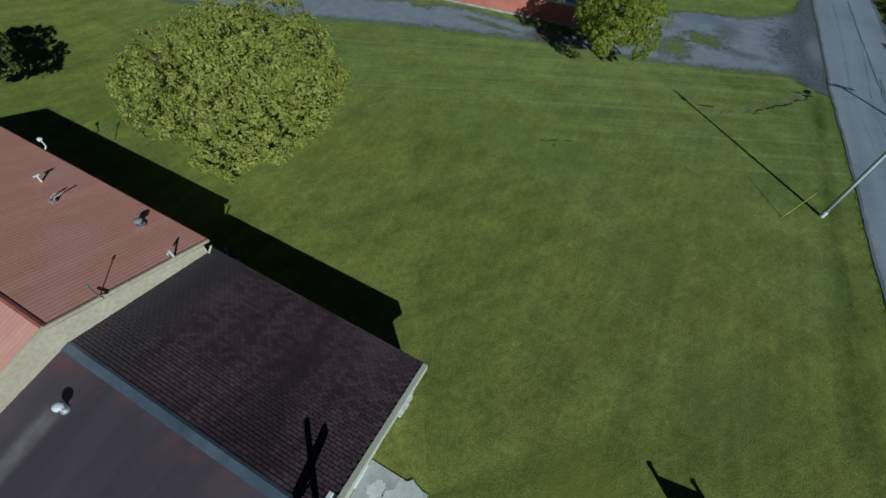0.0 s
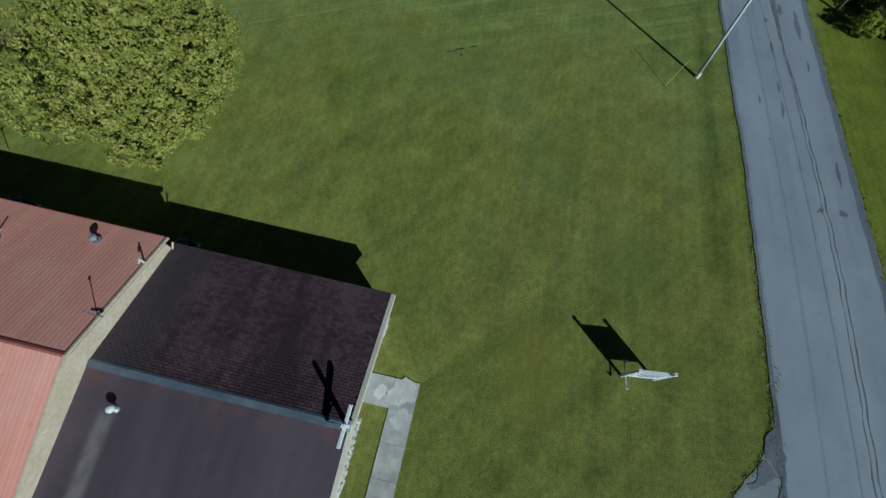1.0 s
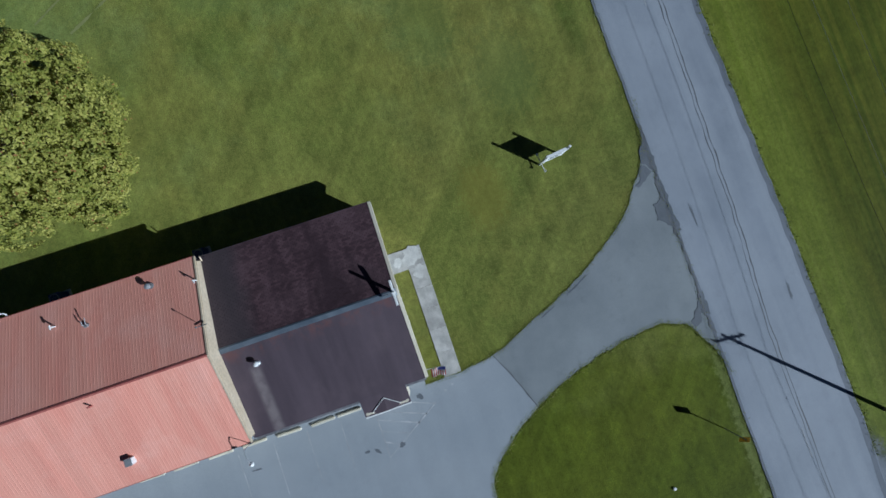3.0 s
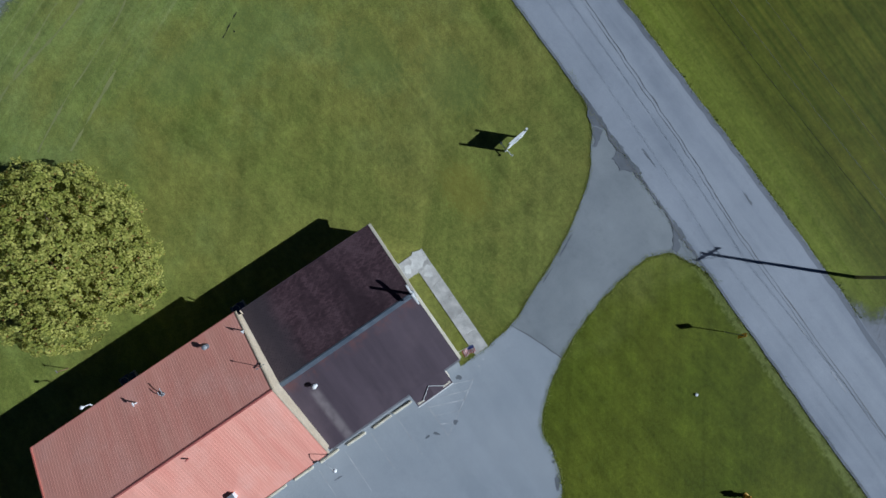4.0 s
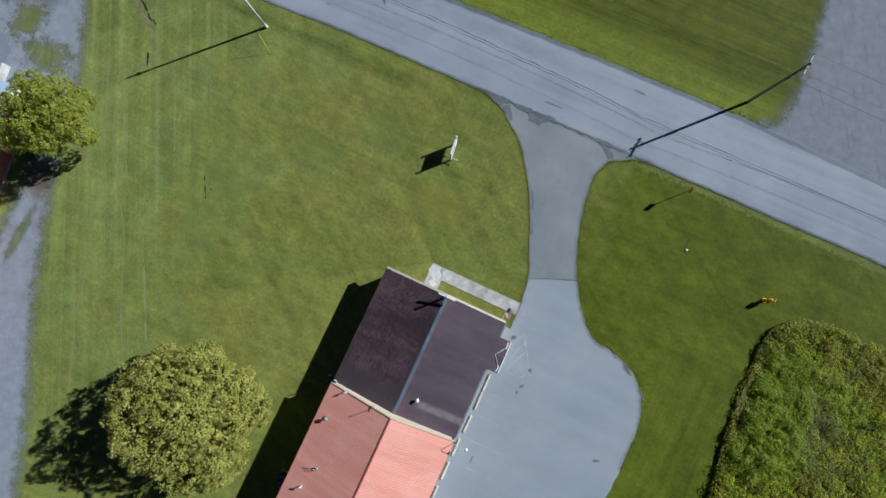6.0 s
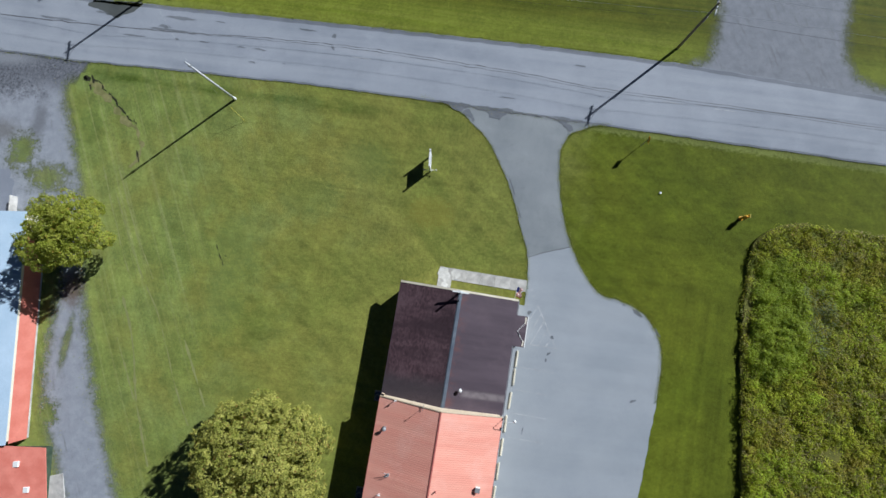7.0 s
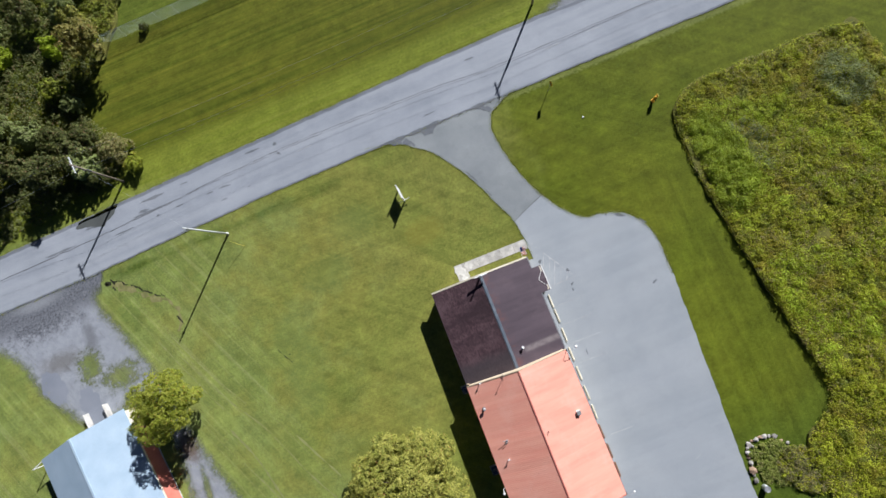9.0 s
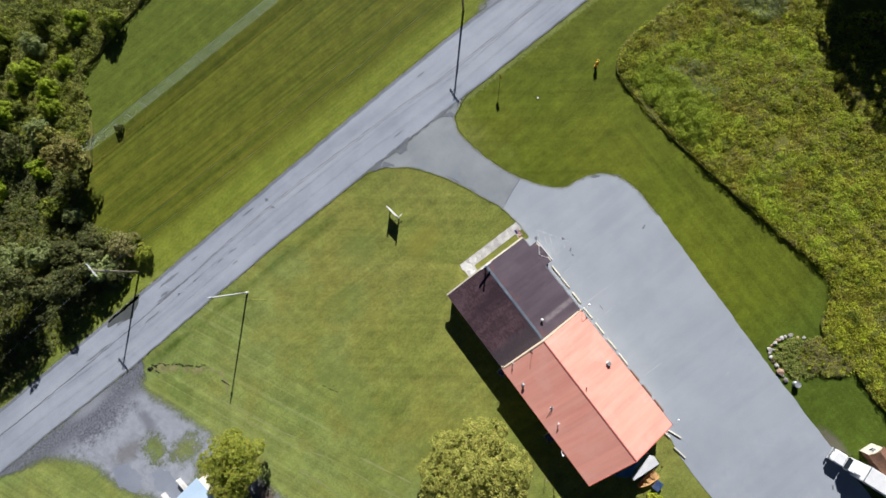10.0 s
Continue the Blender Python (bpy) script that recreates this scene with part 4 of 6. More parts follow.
for i, (x, y, rx, ry, a) in enumerate(((6.9, 10.9, 0.09, 1.5, 0.45), (8.2, 7.9, 0.06, 0.9, 0.4), (23.9, -11.4, 0.42, 0.16, 0.3), (23.6, -11.6, 0.16, 0.1, 0), (14.0, -6.0, 0.22, 0.3, 0.4), (13.8, -7.9, 0.35, 0.18, 0.8), (13.6, -8.6, 0.12, 0.3, 0), (11.0, -3.6, 0.5, 0.25, 0.6),
                                     (12.1, -16.7, 0.1, 0.42, -0.1), (23.3, -1.75, 0.75, 0.3, -0.6), (21.6, -1.0, 0.25, 0.15, 0), (25.6, -3.4, 0.6, 0.14, -0.9))):
    part("oil_stain", blot(x, y, rx * 0.75, ry * 0.75, 0.0365 + 0.0005 * (i % 3), i + 61.5, 0.7, a), PATCH, lot)
for y in (-9.87, -12.42, -15.0, -17.66):
    part("stall_line", ribbon([(10.6 + 4.0 * i / 10, y + 0.03 * noise.noise((i, y, 0))) for i in range(11)], 0.06, 0.0345, wander=0.7), PAINT, lot)
for a, b in (((11.14, -4.56), (11.91, -2.69)), ((11.2, -6.55), (12.43, -3.51)), ((11.65, -7.15), (12.88, -4.26)), ((12.53, -7.15), (13.42, -5.08)), ((13.38, -7.14), (13.97, -6.06)),
             ((11.27, -7.18), (14.6, -7.15)), ((11.91, -2.69), (14.6, -7.15)), ((10.8, -27.2), (13.7, -27.2)), ((19.2, -33.4), (20.1, -33.0))):
    part("stall_line", ribbon([Vector(a).lerp(Vector(b), i / 8) for i in range(9)], 0.065, 0.035, wander=0.7), PAINT, lot)
for x, y in ((10.63, -0.36), (10.95, -1.0), (11.25, -1.65), (11.9, -2.72)):
    part("stall_line", blot(x, y, 0.12, 0.08, 0.0352, x, 0.5, 1.0), PAINT, lot)

# dark marks, mower tracks and dry strips in the lawn
# flat dark marks; those at the gully paint in its shaded hollow
for i, (x, y, rx, ry, a) in enumerate(((-26.1, -3.1, 0.06, 0.5, 0.6), (-26.7, -2.1, 0.05, 0.35, 0.5), (-25.6, -3.9, 0.06, 0.2, 0.4), (-25.5, -2.9, 0.1, 0.08, 0.3), (-48.0, 16.25, 0.5, 0.28, -0.3), (-39.1, 7.5, 0.1, 0.8, 0.4), (-47.2, 15.2, 0.12, 0.4, 0.4))):
    tagged(link_mesh("bare_patch", blot(x, y, rx, ry, 0.016 + 0.001 * (i % 3), i + 91.5, 0.65, a), LAWNDARK), "small flat dark mark on the lawn", "bare soil", "bare patches", "structure")
PALE = surface("dry_pale_grass", (0.205, 0.225, 0.075), (0.255, 0.265, 0.100), 0.7, 9, 0.9, 0.3, spread=0.1)
for i, (line, width, mat) in enumerate((([(-36.6, -9.5), (-34.2, -14.6), (-32.9, -18.6), (-31.6, -22.2), (-29.0, -27.8)], 0.2, PALE), ([(-36.1, -14.4), (-34.5, -17.2), (-33.1, -19.7), (-29.9, -25.0)], 0.12, PALE), ([(-40.5, 2.5), (-36.2, -5.0), (-31.7, -11.4), (-28.5, -17.6), (-25.5, -22.7)], 0.11, PALE),
                                       ([(-28.0, -13.3), (-26.3, -16.4), (-24.1, -20.3)], 0.2, PALE), ([(-43.0, 5.5), (-39.0, -2.5), (-36.3, -7.5)], 0.12, PALE), ([(-41.2, 6.0), (-37.4, -1.0), (-33.5, -7.0)], 0.1, PALE))):
    tagged(link_mesh("mower_track", ribbon(ragged(glide(line, 14), 0.12, 0.3), width, 0.008 + 0.0008 * i, thick=0.004, wander=1.0), mat), "narrow mower track pressed into the lawn", "mower track", "mower tracks", "structure")
gully = ragged(glide([(-48.0, 16.3), (-46.7, 16.2), (-45.4, 15.3), (-44.1, 14.3), (-42.8, 13.4), (-41.5, 12.1), (-40.3, 11.4)], 8), 0.35, 0.9)
DEAD = surface("dead_grass", (0.17, 0.175, 0.06), (0.26, 0.245, 0.10), 1.2, 6, 0.9, 0.5, dist=0.04)
tagged(link_mesh("dry_grass", ribbon([(p[0] - 0.35, p[1] - 0.45) for p in gully[6:]], 0.55, 0.014, wander=1.1), DEAD), "strip of dead grass beside the gully", "grass", "", "structure")
tagged(link_mesh("dry_grass", ribbon(ragged(glide([(-40.6, 11.3), (-39.4, 9.6), (-38.8, 8.0), (-39.5, 5.8)], 8), 0.4, 1.1), 0.3, 0.014, wander=1.2), DEAD), "strip of dead grass beyond the gully", "grass", "", "structure")
# shaded gaps in the rank grass, painted as flat dark blots
rng = random.Random(41)
for i in range(20):
    q = gully[int(i * (len(gully) - 1) / 19)]
    big = 1.7 if i < 4 else 1.0
    tagged(link_mesh("washed_gully", blot(q[0] + rng.uniform(-0.12, 0.12), q[1] + rng.uniform(-0.12, 0.12), rng.uniform(0.16, 0.42) * big, rng.uniform(0.05, 0.13) * big, 0.017 + 0.0006 * i, i + 151.5, 0.8, -0.75 + rng.uniform(-0.5, 0.5), 20), LAWNDARK),
           "dark blot painted for a shaded gap in the lawn", "gully", "washed-out cuts", "structure")
tagged(fringe("edge_grass", east_edge[:360], 5000, 0.13, 0.16, 3), "uneven grass along the asphalt edge", "grass", "", "stuff")
tagged(fringe("edge_grass", west_edge, 2600, 0.11, 0.15, 4), "uneven grass along the asphalt edge", "grass", "", "stuff")
tagged(fringe("edge_grass", [p for p in near_edge if -80 < p[0] < -4 or 14 < p[0] < 70], 5000, 0.15, 0.18, 5), "uneven grass along the road edge", "grass", "", "stuff")
tagged(fringe("edge_grass", [p for p in far_edge if -80 < p[0] < 28], 5000, 0.15, 0.2, 6), "uneven grass along the road edge", "grass", "", "stuff")

tagged(fringe("edge_grass", [p for p in yard_line if p[1] < 17], 3000, 0.7, 0.17, 8), "uneven grass along the gravel edge", "grass", "", "stuff")

# ---- the church ----
XL, XR, XM, YF, YJ, YB = -3.9, 9.2, 2.7, -2.5, -14.75, -32.6
ZD, ZDR, ZR, ZRR = 2.65, 3.95, 3.35, 5.25
church = thing("church_building", pose(0, 0, 0), "single-storey cream church with brown shingle and red metal roofs", "church")


def gable(x0, x1, xm, z0, z1, y, thick, base=0.0):
    """A gable wall that faces along y."""
    bm = bmesh.new()
    out = [(x0, base), (x1, base), (x1, z0), (xm, z1), (x0, z0)]
    a = [bm.verts.new((x, y, z)) for x, z in out]
    b = [bm.verts.new((x, y - thick, z)) for x, z in out]
    bm.faces.new(a[::-1])
    bm.faces.new(b)
    for i in range(5):
        bm.faces.new((a[i], a[(i + 1) % 5], b[(i + 1) % 5], b[i]))
    bmesh.ops.recalc_face_normals(bm, faces=bm.faces)
    return bm


front_wall = part("front_wall", gable(-3.5, 8.85, XM, 2.56, 3.78, -2.82, 0.25), CREAM, church, "cream painted front gable wall")
part("side_wall", boxes(((-3.38, -8.9, 1.28), (0.24, 11.6, 2.56))), CREAM, church)
part("side_wall", boxes(((8.73, -8.9, 1.28), (0.24, 11.6, 2.56))), CREAM, church)
part("hall_gable_wall", gable(-3.55, 8.9, XM, 3.27, 5.1, -14.725, 0.25), TAN, church, "tan siding gable above the front roof")
part("hall_side_wall", boxes(((-3.42, -23.6, 1.62), (0.24, 17.2, 3.24))), CREAM, church)
part("hall_side_wall", boxes(((8.77, -23.6, 1.62), (0.24, 17.2, 3.24))), CREAM, church)
part("hall_rear_wall", gable(-3.55, 8.9, XM, 3.27, 5.1, -32.05, 0.25), CREAM, church)
# a door and a window in the front wall, and stone facing along its foot
door = part("front_door", boxes(((0.75, -2.80, 1.05), (1.0, 0.06, 2.1)), bevel=0.01), WHITE, church, "plain white entrance door")
part("door_handle", rods(((1.12, -2.75, 1.0), (1.12, -2.75, 1.15), 0.02)), STEEL, door)
for x in (4.6, 7.2):
    win = part("front_window", boxes(((x - 0.52, -2.79, 1.55), (0.08, 0.09, 1.0)), ((x + 0.52, -2.79, 1.55), (0.08, 0.09, 1.0)), ((x, -2.79, 2.06), (1.12, 0.09, 0.08)), ((x, -2.78, 1.14), (1.2, 0.14, 0.08))), WHITE, church)
    part("pane", boxes(((x, -2.81, 1.58), (0.96, 0.03, 0.9))), GLASS, win)
rng = random.Random(7)
facing = part("stone_facing", boxes(((5.5, -2.78, 0.46), (6.4, 0.06, 0.92))), CREAM, church, "pale rough stone facing")
stone_shapes = []
for i in range(6):
    bm = bmesh.new()
    bmesh.ops.create_icosphere(bm, subdivisions=1, radius=0.5)
    for v in bm.verts:
        v.co *= 1 + rng.uniform(-0.16, 0.16)
    me = bpy.data.meshes.new("stone")
    bm.to_mesh(me)
    bm.free()
    me.materials.append(STONE)
    stone_shapes.append(me)
for x0, x1, top in ((2.3, 8.75, 0.95), (-3.3, -2.2, 1.5)):
    z = 0.1
    while z < top:
        x = x0 + rng.uniform(0, 0.15)
        while x < x1:
            w = rng.uniform(0.22, 0.42)
            st = new("stone", stone_shapes[rng.randrange(6)])
            st.matrix_world = Matrix.LocRotScale((x + w / 2, -2.68 + rng.uniform(-0.02, 0.05), z), Euler((0, rng.uniform(-0.2, 0.2), 0)), (w * 1.05, rng.uniform(0.16, 0.26), 0.23))
            st.parent = facing
            x += w
        z += 0.2

# roof boards under the shingles, and fascia
left_rise, half = (ZDR - ZD), XM - XL
roof_l = part("shingle_roof", slab([(XL, YF, ZD), (XM, YF, ZDR), (XM, YJ - 0.15, ZDR), (XL, YJ - 0.15, ZD)], 0.13), FELT, church, "dark brown shingle slope with darker stains")
roof_r = part("shingle_roof", slab([(XM, YF, ZDR), (XR, YF, ZD), (XR, YJ - 0.15, ZD), (XM, YJ - 0.15, ZDR)], 0.13), BROWN, church, "weathered brown shingle slope, smoother and reddish near the ridge")
for sx, x in ((1, XL), (-1, XR)):
    part("rake_board", slab([(x, YF + 0.15, ZD + 0.035), (XM, YF + 0.15, ZDR + 0.035), (XM, YF - 0.06, ZDR + 0.035), (x, YF - 0.06, ZD + 0.035)], 0.46), CREAM, church)
part("eave_board", boxes(((XL - 0.02, (YF + YJ) / 2, ZD - 0.11), (0.035, YF - YJ, 0.2))), STEEL, church)
part("gutter", boxes(((XR + 0.08, -3.3, ZD - 0.07), (0.14, 1.6, 0.12)), ((XR + 0.08, -11.05, ZD - 0.07), (0.14, 7.3, 0.12))), TRIM, church, "grey metal eave gutter")
# ridge flashing, wider on the sunny side
drop_r, drop_l = (ZDR - ZD) / (XR - XM), left_rise / half
part("ridge_flashing", slab([(XM - 0.02, YF, ZDR + 0.05), (XM + 0.3, YF, ZDR + 0.035 - 0.3 * drop_r), (XM + 0.3, YJ, ZDR + 0.035 - 0.3 * drop_r), (XM - 0.02, YJ, ZDR + 0.05)], 0.03), FLASH, church, "blue-grey metal ridge flashing")
part("ridge_flashing", slab([(XM - 0.12, YF, ZDR + 0.03 - 0.12 * drop_l), (XM - 0.02, YF, ZDR + 0.05), (XM - 0.02, YJ, ZDR + 0.05), (XM - 0.12, YJ, ZDR + 0.03 - 0.12 * drop_l)], 0.03), FLASH, church)

# side entrance porch on the lot side, with a small cross gable
zs = lambda x: ZD - (x - XR) * drop_r
part("porch_roof", slab([(XR - 0.05, -4.05, zs(XR - 0.05) + 0.012), (10.5, -4.05, zs(10.5)), (10.5, -7.4, zs(10.5)), (XR - 0.05, -7.4, zs(XR - 0.05) + 0.012)], 0.12), BROWN, church)
part("porch_wall", boxes(((9.65, -4.25, 1.3), (1.5, 0.16, 2.3))), CREAM, church)
part("porch_wall", boxes(((9.65, -7.2, 1.3), (1.5, 0.16, 2.3))), CREAM, church)
part("porch_wall", boxes(((10.33, -5.72, 1.3), (0.14, 2.8, 2.3))), CREAM, church)
part("porch_gutter", boxes(((10.56, -5.72, zs(10.5) - 0.05), (0.11, 3.35, 0.12))), WHITE, church)
bm = bmesh.new()
pv = [bm.verts.new(c) for c in ((9.5, -5.77, zs(9.5) + 0.03), (10.5, -5.77, 2.52), (10.5, -6.95, zs(10.5) + 0.02), (10.5, -4.6, zs(10.5) + 0.02))]
for f in ((0, 2, 1), (0, 1, 3), (1, 2, 3), (0, 3, 2)):
    bm.faces.new([pv[i] for i in f])
bmesh.ops.recalc_face_normals(bm, faces=bm.faces)
part("porch_gable", bm, BROWN, church)
for y in (-6.8, -4.75):
    part("valley_strip", rods(((9.55, -5.77, zs(9.55) + 0.05), (10.3, y, zs(10.3) + 0.05), 0.028), seg=6), WHITE, church, "white metal valley strip")

# red metal roof of the hall
part("hall_roof_deck", slab([(XL + 0.03, YJ - 0.03, ZR - 0.03), (XM, YJ - 0.03, ZRR - 0.03), (XM, YB + 0.03, ZRR - 0.03), (XL + 0.03, YB + 0.03, ZR - 0.03)], 0.14), TAN, church)
part("hall_roof_deck", slab([(XM, YJ - 0.03, ZRR - 0.03), (XR - 0.03, YJ - 0.03, ZR - 0.03), (XR - 0.03, YB + 0.03, ZR - 0.03), (XM, YB + 0.03, ZRR - 0.03)], 0.14), TAN, church)
PANELS = 21
pw = (YJ - YB) / PANELS
profile = [(0.0, 0.0)]
for i in range(4):
    y = pw * (i + 0.5) / 4
    profile += [(y - 0.034, 0.0), (y - 0.014, 0.005), (y + 0.014, 0.005), (y + 0.034, 0.0)]
profile.append((pw, 0.0))
for name, x0, z0, x1, z1 in (("roof_slope_west", XL, ZR, XM, ZRR), ("roof_slope_east", XR, ZR, XM, ZRR)):
    slope = part(name.rsplit("_", 1)[0], boxes(((x0, (YJ + YB) / 2, z0 - 0.05), (0.05, YJ - YB - 0.02, 0.11))), DARKRED, church, "faded red ribbed metal roof slope")
    verts = np.array([(x, -y, z + h) for y, h in profile for x, z in ((x0, z0), (x1, z1))], float)
    n = len(profile) - 1
    quads = np.array([(2 * i, 2 * i + 1, 2 * i + 3, 2 * i + 2) for i in range(n)])
    if x0 < x1:
        quads = quads[:, ::-1]
    first = array_mesh("roof_panel", verts, quads, RED, slope)
    for i in range(PANELS):
        pn = first if i == 0 else new("roof_panel", first.data)
        pn.parent = slope
        pn.location = (0, YJ - i * pw, 0)
for sx in (-1, 1):
    d = (ZRR - ZR) / (XM - XL)
    part("ridge_cap", slab([(XM, YJ, ZRR + 0.045), (XM + sx * 0.1, YJ, ZRR + 0.03 - 0.1 * d), (XM + sx * 0.1, YB, ZRR + 0.03 - 0.1 * d), (XM, YB, ZRR + 0.045)], 0.016), DARKRED, church)
    x = XL if sx < 0 else XR
    for y in (YJ, YB):
        part("rake_trim", slab([(x, y + 0.035, ZR + 0.05), (XM, y + 0.035, ZRR + 0.05), (XM, y - 0.06, ZRR + 0.05), (x, y - 0.06, ZR + 0.05)], 0.14), TAN if y == YJ else SALMON, church, "tan metal edge trim" if y == YJ else "red metal edge trim")
part("downpipe", rods(((-3.75, -14.5, 3.2), (-3.55, -14.65, 2.75), 0.05), ((-3.55, -14.65, 2.75), (-3.62, -14.65, 0.1), 0.05)), TAN, church)

# ---- things on and against the church ----
cross = thing("roof_cross", pose(2.78, -2.62, 3.9), "white wooden cross standing on the roof ridge", "cross")
part("upright", boxes(((0, 0, 0.72), (0.17, 0.17, 1.5)), bevel=0.02), WHITE, cross)
part("crossbar", boxes(((0, 0.0, 0.85), (1.75, 0.16, 0.17)), bevel=0.02), WHITE, cross)
part("base_plate", boxes(((0, 0, 0.06), (0.5, 0.34, 0.1))), GALV, cross)
part("brace", rods(((0, -0.05, 0.6), (0, -0.95, 0.1), 0.022)), GALV, cross)

vent = thing("roof_vent", pose(4.33, -12.7, ZDR - (4.3 - XM) * drop_r) @ Matrix.Scale(0.78, 4), "galvanised round turbine vent on the brown roof", "roof vent")
part("collar", lathe([(0.22, -0.08), (0.19, 0.1), (0.1, 0.16), (0.1, 0.4)]), GALV, vent)
part("cap", lathe([(0.1, 0.36), (0.22, 0.4), (0.25, 0.48), (0.22, 0.6), (0.12, 0.67), (0.03, 0.68)]), WHITE, vent, "", True)
for i in range(12):
    a = i * math.pi / 6
    part("vane", boxes(((0.248 * math.cos(a), 0.248 * math.sin(a), 0.49), (0.02, 0.02, 0.14))), GALV, vent)


def red_z(x):
    return ZRR - abs(x - XM) * (ZRR - ZR) / (XM - XL)


vent2 = thing("roof_vent", pose(-2.8, -17.85, red_z(-2.8)), "white capped metal flue on the red roof", "roof vent")
part("collar", lathe([(0.26, -0.12), (0.22, 0.04), (0.09, 0.08), (0.09, 0.32)]), STEEL, vent2)
part("cap", lathe([(0.1, 0.28), (0.19, 0.3), (0.19, 0.35), (0.05, 0.4)]), GALV, vent2)
hood = thing("roof_vent", pose(-1.6, -22.15, red_z(-1.6)), "bent grey metal vent hood on the red roof", "roof vent")
part("hood", boxes(((0, 0, 0.02), (0.24, 0.3, 0.24)), bevel=0.05), STEEL, hood)
part("pipe", bent(bmesh.new(), [(0.0, 0.1, 0.08), (-0.1, 0.14, 0.26), (-0.5, 0.2, 0.3)], 0.028), GALV, hood)
part("pipe", bent(bmesh.new(), [(0.0, -0.12, 0.08), (-0.08, -0.12, 0.22), (-0.32, -0.1, 0.24)], 0.028), GALV, hood)
stub = thing("roof_vent", pose(-2.2, -24.2, red_z(-2.2)), "short white plastic vent pipe on the red roof", "roof vent")
part("pipe", rods(((0, 0, -0.1), (0, 0, 0.4), 0.05), ((-0.12, 0, 0.38), (0.16, 0, 0.4), 0.05)), WHITE, stub)
bx = thing("roof_vent", pose(7.6, -22.0, red_z(7.6)), "square metal box vent on the red roof", "roof vent")
part("body", boxes(((0, 0, 0.12), (0.46, 0.42, 0.42)), bevel=0.03), WHITE, bx)
part("lid", boxes(((0.0, 0, 0.36), (0.5, 0.5, 0.05)), bevel=0.02), GALV, bx)
pp = thing("roof_vent", pose(3.4, -22.4, red_z(3.4)), "small dark vent pipe on the red roof", "roof vent")
part("pipe", rods(((0, 0, -0.1), (0, 0, 0.35), 0.06)), DARKRED, pp)
mast = thing("roof_antenna", pose(0.85, -14.82, red_z(0.85)), "dark metal aerial mast with a horizontal boom at the roof edge", "antenna")
part("mast", rods(((0, 0, -0.1), (0, 0, 0.8), 0.022)), STEEL, mast)
part("boom", rods(((0.0, -0.25, 0.12), (-0.03, 0.36, 0.16), 0.026)), STEEL, mast)
part("cap", lathe([(0.04, 0.78), (0.06, 0.81), (0.04, 0.86)], 10), STEEL, mast)
mast2 = thing("vent_pipe", pose(-2.2, -14.8, red_z(-2.2)), "white plastic vent pipe with an elbow at the roof edge", "vent pipe")
part("pipe", rods(((0, 0, -0.1), (0, 0, 0.5), 0.045)), WHITE, mast2)
part("elbow", rods(((0, 0, 0.46), (0.2, 0.06, 0.44), 0.045)), WHITE, mast2)


def wall_lamp(m):
    ob = thing("flood_lamp", m, "white flood lamp on a bent metal arm at the roof corner", "lamp", "corner lamps")
    part("arm", bent(bmesh.new(), [(0.0, 0.0, 0.3), (0.02, 0.0, 1.38), (0.45, 0.02, 1.42), (0.95, 0.12, 1.36)], 0.026), GALV, ob)
    part("head", lathe([(0.04, 0.1), (0.09, 0.05), (0.17, -0.06), (0.16, -0.09)], 14), WHITE, ob).location = (1.05, 0.14, 1.3)
    part("bracket", boxes(((-0.02, 0.0, 0.32), (0.1, 0.14, 0.22))), STEEL, ob)
    return ob


wall_lamp(pose(9.27, -14.88, 3.0))
wall_lamp(pose(9.27, -32.45, 3.0) @ Matrix.Scale(0.75, 4))

ac = thing("air_conditioner", pose(-4.45, -15.65, 0), "dark blue-black outdoor air conditioner with a round fan grille", "air conditioner")
part("pad", boxes(((0, 0, 0.05), (1.05, 1.05, 0.1))), CONCRETE, ac)
part("casing", boxes(((0, 0, 0.52), (0.82, 0.82, 0.84)), bevel=0.05), NAVY, ac)
part("fan_ring", lathe([(0.36, 0.93), (0.36, 0.97), (0.3, 0.98), (0.3, 0.93)], 24), STEEL, ac)
for i in range(6):
    part("grille_bar", boxes(((-0.25 + 0.1 * i, 0, 0.965), (0.012, 0.56, 0.012))), STEEL, ac)
copy_thing(ac, pose(-4.6, -26.2, 0))
eave_lamp = thing("eave_lamp", pose(-4.02, -27.4, 3.3), "white pipe lamp bracketed to the eave of the hall", "lamp")
part("stem", rods(((0.1, 0, -0.1), (-0.12, 0, 0.1), 0.04), ((-0.12, 0, 0.1), (-0.2, -0.35, 0.35), 0.04)), WHITE, eave_lamp)
part("head", lathe([(0.05, 0.0), (0.13, 0.03), (0.14, 0.12), (0.06, 0.17)], 12), WHITE, eave_lamp).location = (-0.2, -0.38, 0.3)

flagpole = thing("wall_flag", pose(8.85, -2.75, 1.75) @ Matrix.Scale(1.3, 4), "striped red, white and blue flag on a wall pole", "flag")
part("pole", rods(((0, 0, 0), (0, 1.35, 0.75), 0.02)), WHITE, flagpole)
part("bracket", boxes(((0, 0.0, 0.0), (0.08, 0.12, 0.14))), STEEL, flagpole)


